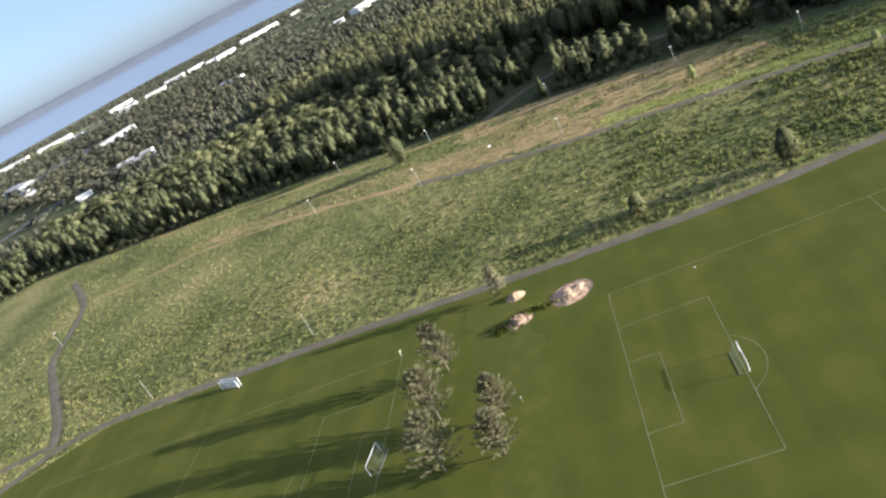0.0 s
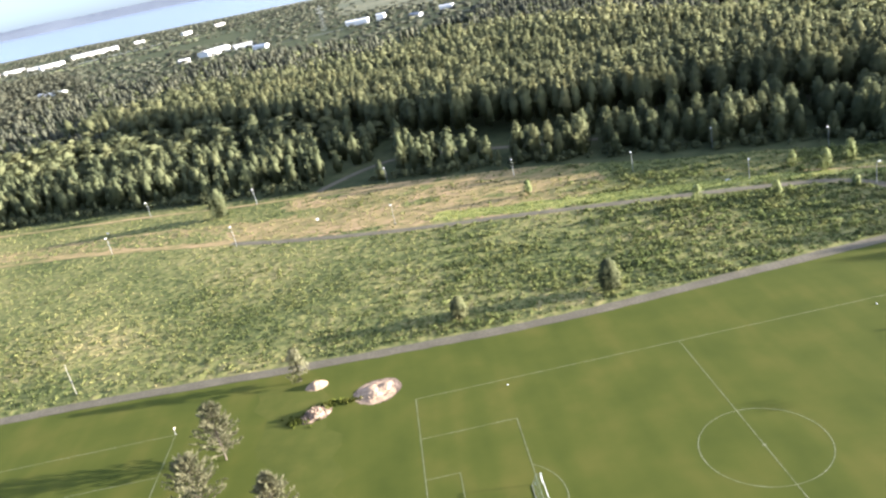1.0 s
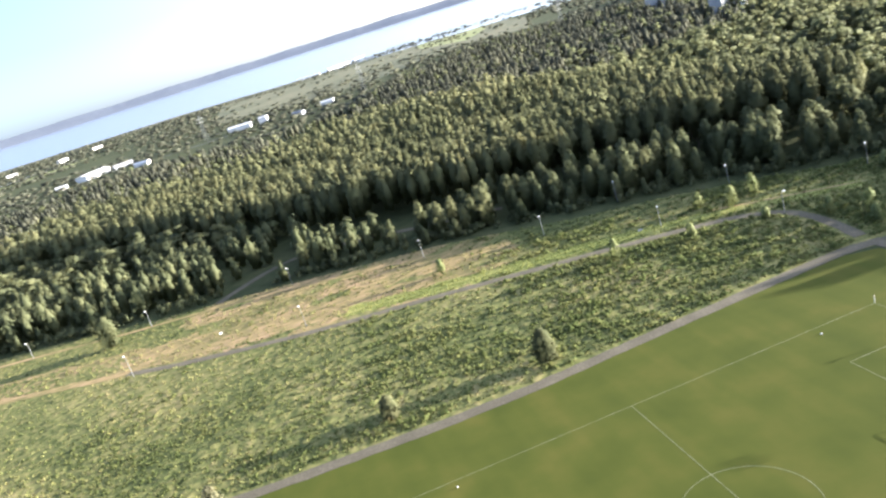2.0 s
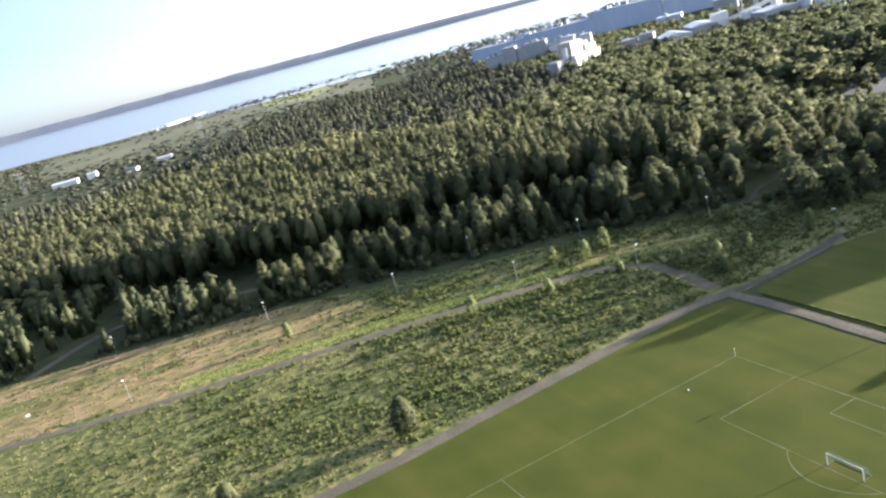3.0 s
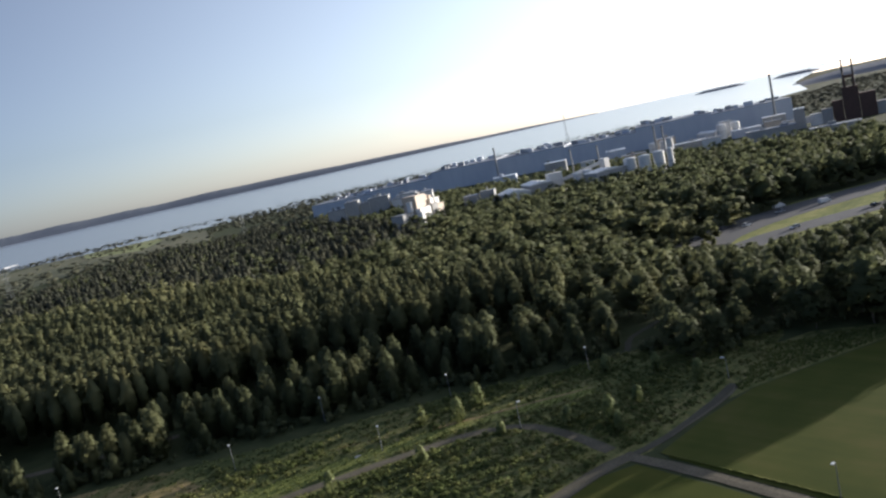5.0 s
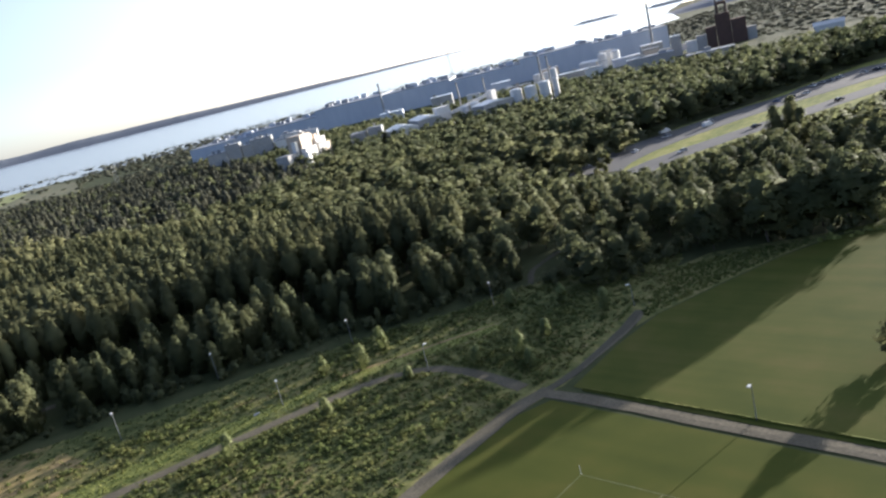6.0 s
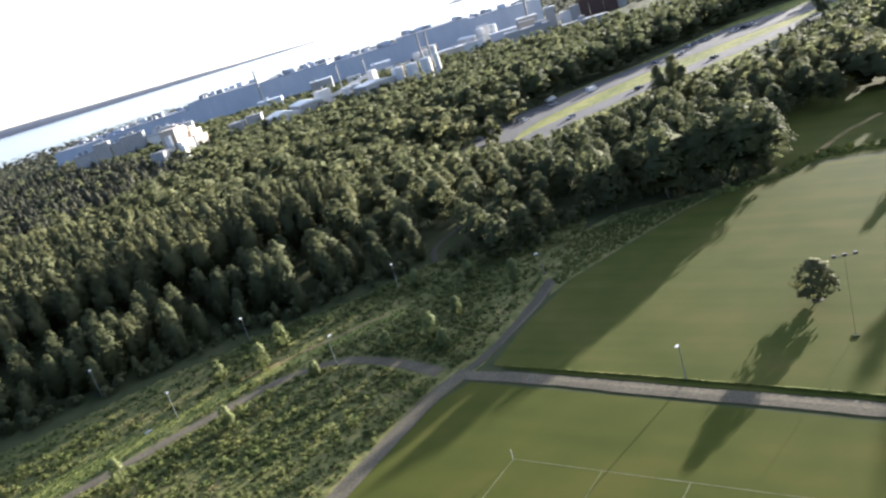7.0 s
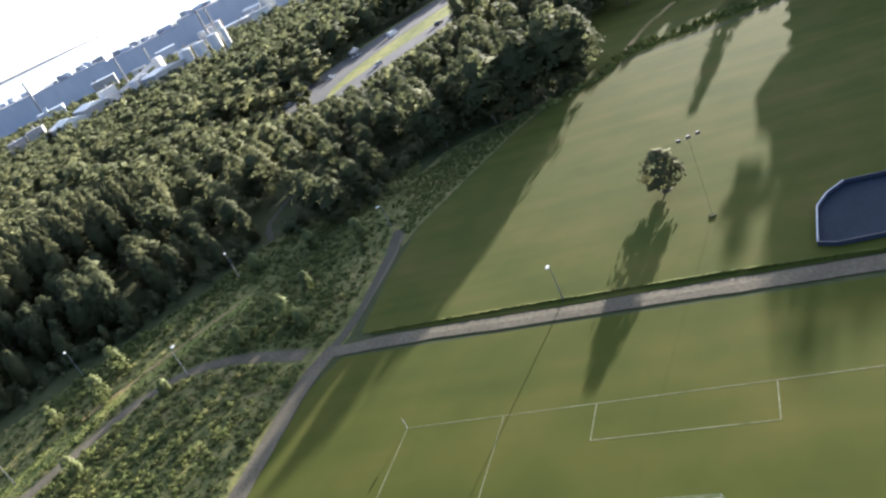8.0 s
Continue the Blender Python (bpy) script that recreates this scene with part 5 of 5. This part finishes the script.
for i, (x, y, w, d, h, turn) in enumerate(((872, 412, 24, 14, 12, -55), (838, 452, 16, 12, 17, -50), (800, 404, 30, 12, 8, -52), (770, 486, 20, 14, 14, -50), (748, 440, 34, 12, 7, -52), (716, 392, 18, 12, 10, -55), (722, 520, 22, 14, 13, -50), (690, 470, 26, 12, 8, -52), (664, 560, 24, 14, 15, -50), (650, 500, 14, 12, 11, -50), (612, 590, 26, 14, 12, -50), (760, 350, 16, 10, 14, -60), (786, 336, 10, 9, 20, -60), (838, 372, 40, 8, 6, -58))):
    house("works_building", "small works building in the mill yard", x, y, w, d, h, turn, (M_CONC, M_CLAD, M_HAZE_BLUE, M_TAN)[i % 4], M_GREY if i % 2 else M_METAL, 1, category="building")
for x, y, r, h in ((822, 430, 5, 16), (810, 440, 5, 16), (734, 478, 4, 13), (742, 470, 4, 13), (700, 430, 3.5, 18)):
    tank(x, y, r, h)


M_GALV = plain("weathered_galvanised_steel", (0.13, 0.145, 0.14), 0.7)


def pylon(x, y, h, turn):
    p = thing("power_pylon", "grey steel lattice power pylon over the woods", "pylon", "pylons")
    legs = [(sx, sy) for sx in (-1, 1) for sy in (-1, 1)]
    for sx, sy in legs:
        part("leg", Shape().tube((sx * 2.6, sy * 2.6, -0.1), (sx * 0.5, sy * 0.5, h), 0.16, 0.1, 4), M_GALV, p)
    for k in range(6):
        f0, f1 = k / 6, (k + 1) / 6
        w0, w1 = 2.6 - 2.1 * f0, 2.6 - 2.1 * f1
        s = Shape()
        for sy in (-1, 1):
            s.tube((-w0, sy * w0, h * f0), (w1, sy * w1, h * f1), 0.08, sides=3).tube((w0, sy * w0, h * f0), (-w1, sy * w1, h * f1), 0.08, sides=3)
        part("brace", s, M_GALV, p)
    for z in (h * 0.72, h * 0.86):
        part("cross_arm", Shape().box(-6, -0.25, z, 6, 0.25, z + 0.5), M_GALV, p)
    p.matrix_basis = pose(x, y, 0, 0, 0, turn)


pylon(140, 862, 34, 40)
pylon(392, 822, 32, 40)
pylon(1180, 1020, 66, 20)
pylon(-60, 905, 32, 40)

# sheds and halls across the woods and along the lake
for x, y, w, d, h, turn, white in ((-548, 808, 80, 26, 8, 71, 0), (-365, 509, 42, 16, 7, 10, 0), (-388, 448, 16, 6, 4, 20, 1), (-670, 760, 90, 34, 10, -38, 0), (-562, 630, 22, 14, 7, 20, 1), (-600, 672, 26, 14, 8, -30, 0),
                                   (-361, 786, 50, 13, 6, -30, 1), (-231, 871, 16, 10, 5, 0, 1), (-202, 915, 52, 26, 8, 58, 1), (-166, 918, 30, 14, 6, 25, 0), (-134, 848, 24, 10, 5, -30, 1), (-17, 901, 36, 16, 7, -15, 1), (13, 899, 13, 10, 9, -20, 1),
                                   (53, 830, 24, 10, 5, -55, 0), (92, 857, 20, 10, 5, -20, 1)):
    house("storage_hall", "low white hall with a sunlit roof among the woods" if white else "low grey-roofed hall among the woods", x, y, w * 0.8, d * 0.7, h * 0.7, turn, M_CLAD if white else M_GREY, M_CLAD if white else M_CONC, gable=1.6)
for x, y, w, d, h, turn in ((-1085, 1335, 70, 20, 7, 6), (-990, 1352, 80, 22, 7, 6), (-900, 1497, 60, 16, 6, 50), (-742, 1462, 48, 18, 7, 0), (-785, 1313, 40, 16, 7, 0), (-722, 1318, 44, 18, 8, 4), (-590, 1395, 46, 20, 9, 40), (-640, 1434, 20, 14, 6, 10), (-700, 1490, 40, 16, 6, 40),
                            # the last three are added as stand-ins for bright sand strips on the shore
                            (-561, 1552, 96, 20, 9, 27), (-490, 1624, 22, 12, 6, 30), (-380, 1580, 26, 12, 6, 60), (-325, 1660, 24, 12, 5, 40), (150, 1790, 60, 12, 4, -20), (235, 1885, 90, 12, 4, 42), (300, 1965, 50, 12, 4, 45)):
    house("storage_hall", "low white hall with a sunlit roof near the lake", x, y, w * 0.95, d * 0.8, h * 0.75, turn, M_CLAD, M_GREY if w > 90 else M_CLAD, gable=1.6)
for i in range(7):
    house("row_house", "pale yellow row house with a grey roof near the lake", -862 + 26 * i, 1212 - 11 * i, 19, 9, 5, -22, M_TAN, M_GREY, gable=2)
for line, w, label in ((TOWN_ROAD, 11, "grey asphalt road through the outskirts"), ([(-127, 876), (-80, 874), (-34, 872)], 6, "pale gravel road among the woods"), ([(-1250, 1420), (-900, 1410), (-600, 1330), (-330, 1500)], 12, "pale road along the lake")):
    tagged(part("road", ribbon(line, w, 0.06, 0.3, 8), M_CONC if w > 11 else M_ASPHALT), label, "road", kind="structure")

# open ground behind the field and towards the lake
tagged(part("rough_grass", sheet([(205, 1), (213, -7), (224, 4), (250, 6), (310, -10), (330, -260), (232, -260), (224, -60), (217, -18)], -0.02), M_LAWN), "shaded rough grass behind the playing field", "grass", kind="structure")
tagged(part("trail", ribbon([(222, -15), (230, -17), (240, -20), (252, -26)], 1.6, 0.03, 0.4), M_DRY), "narrow pale trail behind the hedge", "path", kind="structure")
M_FIELD = material("pale_field", [(0.3, (0.16, 0.2, 0.06)), (0.7, (0.3, 0.3, 0.13))], 0.006, 0.08, 0.95)
M_SHORE = material("shore_grass", [(0.3, (0.075, 0.085, 0.04)), (0.5, (0.115, 0.12, 0.06)), (0.7, (0.2, 0.175, 0.1))], 0.006, 0.06, 0.95)
tagged(part("lake_meadow", sheet(LAKE_MEADOW, 0.03), M_SHORE), "dull green open meadow between wood and lake", "meadow", kind="structure")
for o in ([(350, 1440), (390, 1250), (480, 1420), (540, 1600), (480, 1690), (404, 1744)], [(-1250, 1350), (-640, 1180), (-320, 1330), (-280, 1420), (-560, 1290), (-1200, 1500)]):
    tagged(part("field", sheet(o, 0.06), M_FIELD), "pale green open field near the lake", "field", kind="structure")

tagged(part("shore_grass", ribbon(SHORE[1:15], 330, 0.03, 25, 40), M_SHORE), "pale rough grass along the lake shore", "grass", kind="structure")

# ---- road and car park ----
# same sun-brightened grass colour as the strip beside the path
M_SUNNED_VERGE = material("streaky_sun_painted_verge_grass", [(0.34, (0.1, 0.125, 0.034)), (0.5, (0.215, 0.23, 0.066)), (0.66, (0.35, 0.325, 0.115))], 0.06, 0.5, 0.95, 0.5, spec=0.1, bump_dist=0.3, stretch=(0.35, 1.6, 1))
tagged(part("road_verge", sheet(PARKING, -0.02), M_SUNNED_VERGE), "yellow-green mown verge between two roads", "verge", kind="structure")
ROAD_UP = [(285, 118), (303, 121), (330, 119), (362, 109), (395, 95), (420, 81), (445, 66), (480, 44), (520, 20)]
ROAD_LOW = [(270, 92), (287, 96), (306, 92), (335, 80), (362, 67), (390, 54), (420, 40), (460, 20)]
tagged(part("road", ribbon(ROAD_UP, 25, 0.05, 0.3), M_ASPHALT), "broad grey asphalt road with parked cars", "road", kind="structure")
tagged(part("road", ribbon(ROAD_LOW, 14, 0.06, 0.3), M_ASPHALT), "grey asphalt road beside the grass strip", "road", kind="structure")
tagged(part("car_park", sheet([(410, 92), (440, 92), (482, 74), (500, 50), (470, 40), (430, 62)], 0.1), M_ASPHALT), "grey asphalt car park in front of trees", "car park", kind="structure")

M_TYRE = plain("tyre_rubber", (0.02, 0.02, 0.02), 0.9)
PAINTS = {n: plain(n + "_car_paint", c, 0.25) for n, c in (("white", (0.78, 0.78, 0.77)), ("dark", (0.03, 0.035, 0.045)), ("silver", (0.45, 0.46, 0.48)), ("blue", (0.05, 0.1, 0.25)))}


def car(x, y, turn, paint, van=False):
    c = thing("van" if van else "car", "%s %s parked on grey asphalt" % (paint, "van" if van else "car"), "van" if van else "car", "cars on the road")
    l, w, h = (5.6, 2.0, 2.2) if van else (4.4, 1.78, 1.45)
    s = Shape()
    belt, nose = (1.25, 0.9) if van else (0.85, 0.72)
    prof = [(-l / 2, 0.3), (-l / 2, belt), (-l / 2 + 0.15, h * 0.62 if van else belt + 0.03)] + ([(-l / 2 + 0.1, h), (l / 2 - 1.5, h), (l / 2 - 0.7, belt)] if van else [(l / 2 - 1.35, belt)]) + [(l / 2 - 0.05, nose), (l / 2, 0.3)]
    n = len(prof)
    for sy in (-1, 1):
        s.v += [Vector((px, sy * w / 2, pz)) for px, pz in prof]
    s.f += [tuple(range(n)), tuple(range(2 * n - 1, n - 1, -1))] + [((i + 1) % n, i, n + i, n + (i + 1) % n) for i in range(n)]
    part("body", s, PAINTS[paint], c)
    if not van:
        g = Shape()
        for z, x0, x1, hw in ((belt, -l / 2 + 0.1, l / 2 - 1.3, w / 2 - 0.04), (h, -l / 2 + 0.65, l / 2 - 2.1, w / 2 - 0.25)):
            g.v += [Vector((x0, -hw, z)), Vector((x1, -hw, z)), Vector((x1, hw, z)), Vector((x0, hw, z))]
        g.f += [(0, 1, 5, 4), (1, 2, 6, 5), (2, 3, 7, 6), (3, 0, 4, 7)]
        part("glazing", g, M_PANE, c)
        part("roof", Shape().box(-l / 2 + 0.63, -w / 2 + 0.24, h - 0.005, l / 2 - 2.08, w / 2 - 0.24, h + 0.04), PAINTS[paint], c)
    else:
        part("windscreen", Shape().face([(l / 2 - 1.47, -0.9, h - 0.1), (l / 2 - 0.72, -0.9, belt + 0.05), (l / 2 - 0.72, 0.9, belt + 0.05), (l / 2 - 1.47, 0.9, h - 0.1)]), M_PANE, c)
    for sx in (-l / 2 + 0.8, l / 2 - 0.85):
        for sy in (-1, 1):
            part("wheel", Shape().tube((sx, sy * (w / 2 - 0.2), 0.32), (sx, sy * (w / 2 + 0.02), 0.32), 0.32, sides=14), M_TYRE, c)
    c.matrix_basis = pose(x, y, 0.13, 0, 0, turn)


for x, y, turn, paint, van in ((358, 124, -25, "white", True), (346, 117, 155, "silver", False), (319.7, 117.5, -8, "white", False), (372, 109, 155, "silver", False), (362.4, 104.5, -22, "white", True), (310.4, 91, 165, "silver", False), (346.9, 75.8, -25, "dark", False),
                               (353.8, 70, 155, "silver", False), (387.5, 55.5, -28, "dark", False), (410.9, 84.6, 60, "dark", False), (418.5, 80.5, 60, "white", False), (440, 84.9, 60, "white", False), (445, 82, 60, "silver", False), (450, 79.5, 60, "silver", False),
                               (455, 76.5, 60, "white", False), (460, 66.4, 60, "white", False), (465, 62.1, 60, "dark", False), (404, 89, 60, "blue", False), (468, 59, 60, "white", False)):
    car(x, y, turn, paint, van)


for i, (x, y, h) in enumerate(((303, 50, 15), (309, 46, 17), (315, 49, 14), (306, 42, 13))):
    lone("birch_tree", "column", x, y, h, 160 + i, M_BIRCH, "tall dark birch standing beside the road", 1.0, 0.2, 1500, 0.45)


# ---- small things on the lawns ----
shelter = thing("team_shelter", "open white slatted team shelter at the lawn edge", "shelter")
for u in (-3, 3):
    for v in (-0.85, 0.1):
        part("post", Shape().box(u - 0.06, v - 0.06, 0, u + 0.06, v + 0.06, 2.3), M_WHITE, shelter)
for k in range(4):
    part("slat", Shape().box(-3.05, -0.98, 0.35 + 0.55 * k, 3.05, -0.92, 0.55 + 0.55 * k), M_WHITE, shelter)
part("back_panel", Shape().box(-2.9, 0.17, 0.05, 2.9, 0.21, 2.2), M_NET, shelter, "grey-green back netting")
part("top_rail", Shape().box(-3.06, -0.9, 2.304, 3.06, -0.78, 2.4), M_WHITE, shelter)
part("rear_rail", Shape().box(-3.06, 0.04, 2.304, 3.06, 0.16, 2.4), M_WHITE, shelter)
part("bench", Shape().box(-2.8, -0.45, 0.4, 2.8, -0.05, 0.48), M_STEEL, shelter)
for u in (-2, 0, 2):
    part("bench_leg", Shape().box(u - 0.05, -0.38, 0, u + 0.05, -0.12, 0.396), M_STEEL, shelter)
shelter.matrix_basis = pose(-95.4, 22.9, 0, 0, 0, -21)

for x, y in ((-46, 6.2), (98.9, 0)):
    c = thing("corner_flag", "thin corner post with a small pale flag", "corner flag", "corner flags")
    part("post", Shape().tube((0, 0, -0.05), (0, 0, 1.5), 0.03), M_WHITE, c)
    part("flag", Shape().box(0.03, -0.012, 1.2, 0.33, 0.012, 1.5), M_TAN, c)
    c.matrix_basis = pose(x, y, 0, 0, 0, 40)


def ball(x, y):
    bm = bmesh.new()
    bmesh.ops.create_icosphere(bm, subdivisions=2, radius=0.14)
    s = Shape()
    bm.verts.index_update()
    s.v, s.f = [v.co + Vector((0, 0, 0.13)) for v in bm.verts], [tuple(v.index for v in fc.verts) for fc in bm.faces]
    bm.free()
    ob = tagged(part("football", s, M_WHITE, smooth=True), "white football lying on the lawn", "ball")
    ob.matrix_basis = pose(x, y, 0)


ball(16.8, -2.2)
ball(85.5, -2.5)
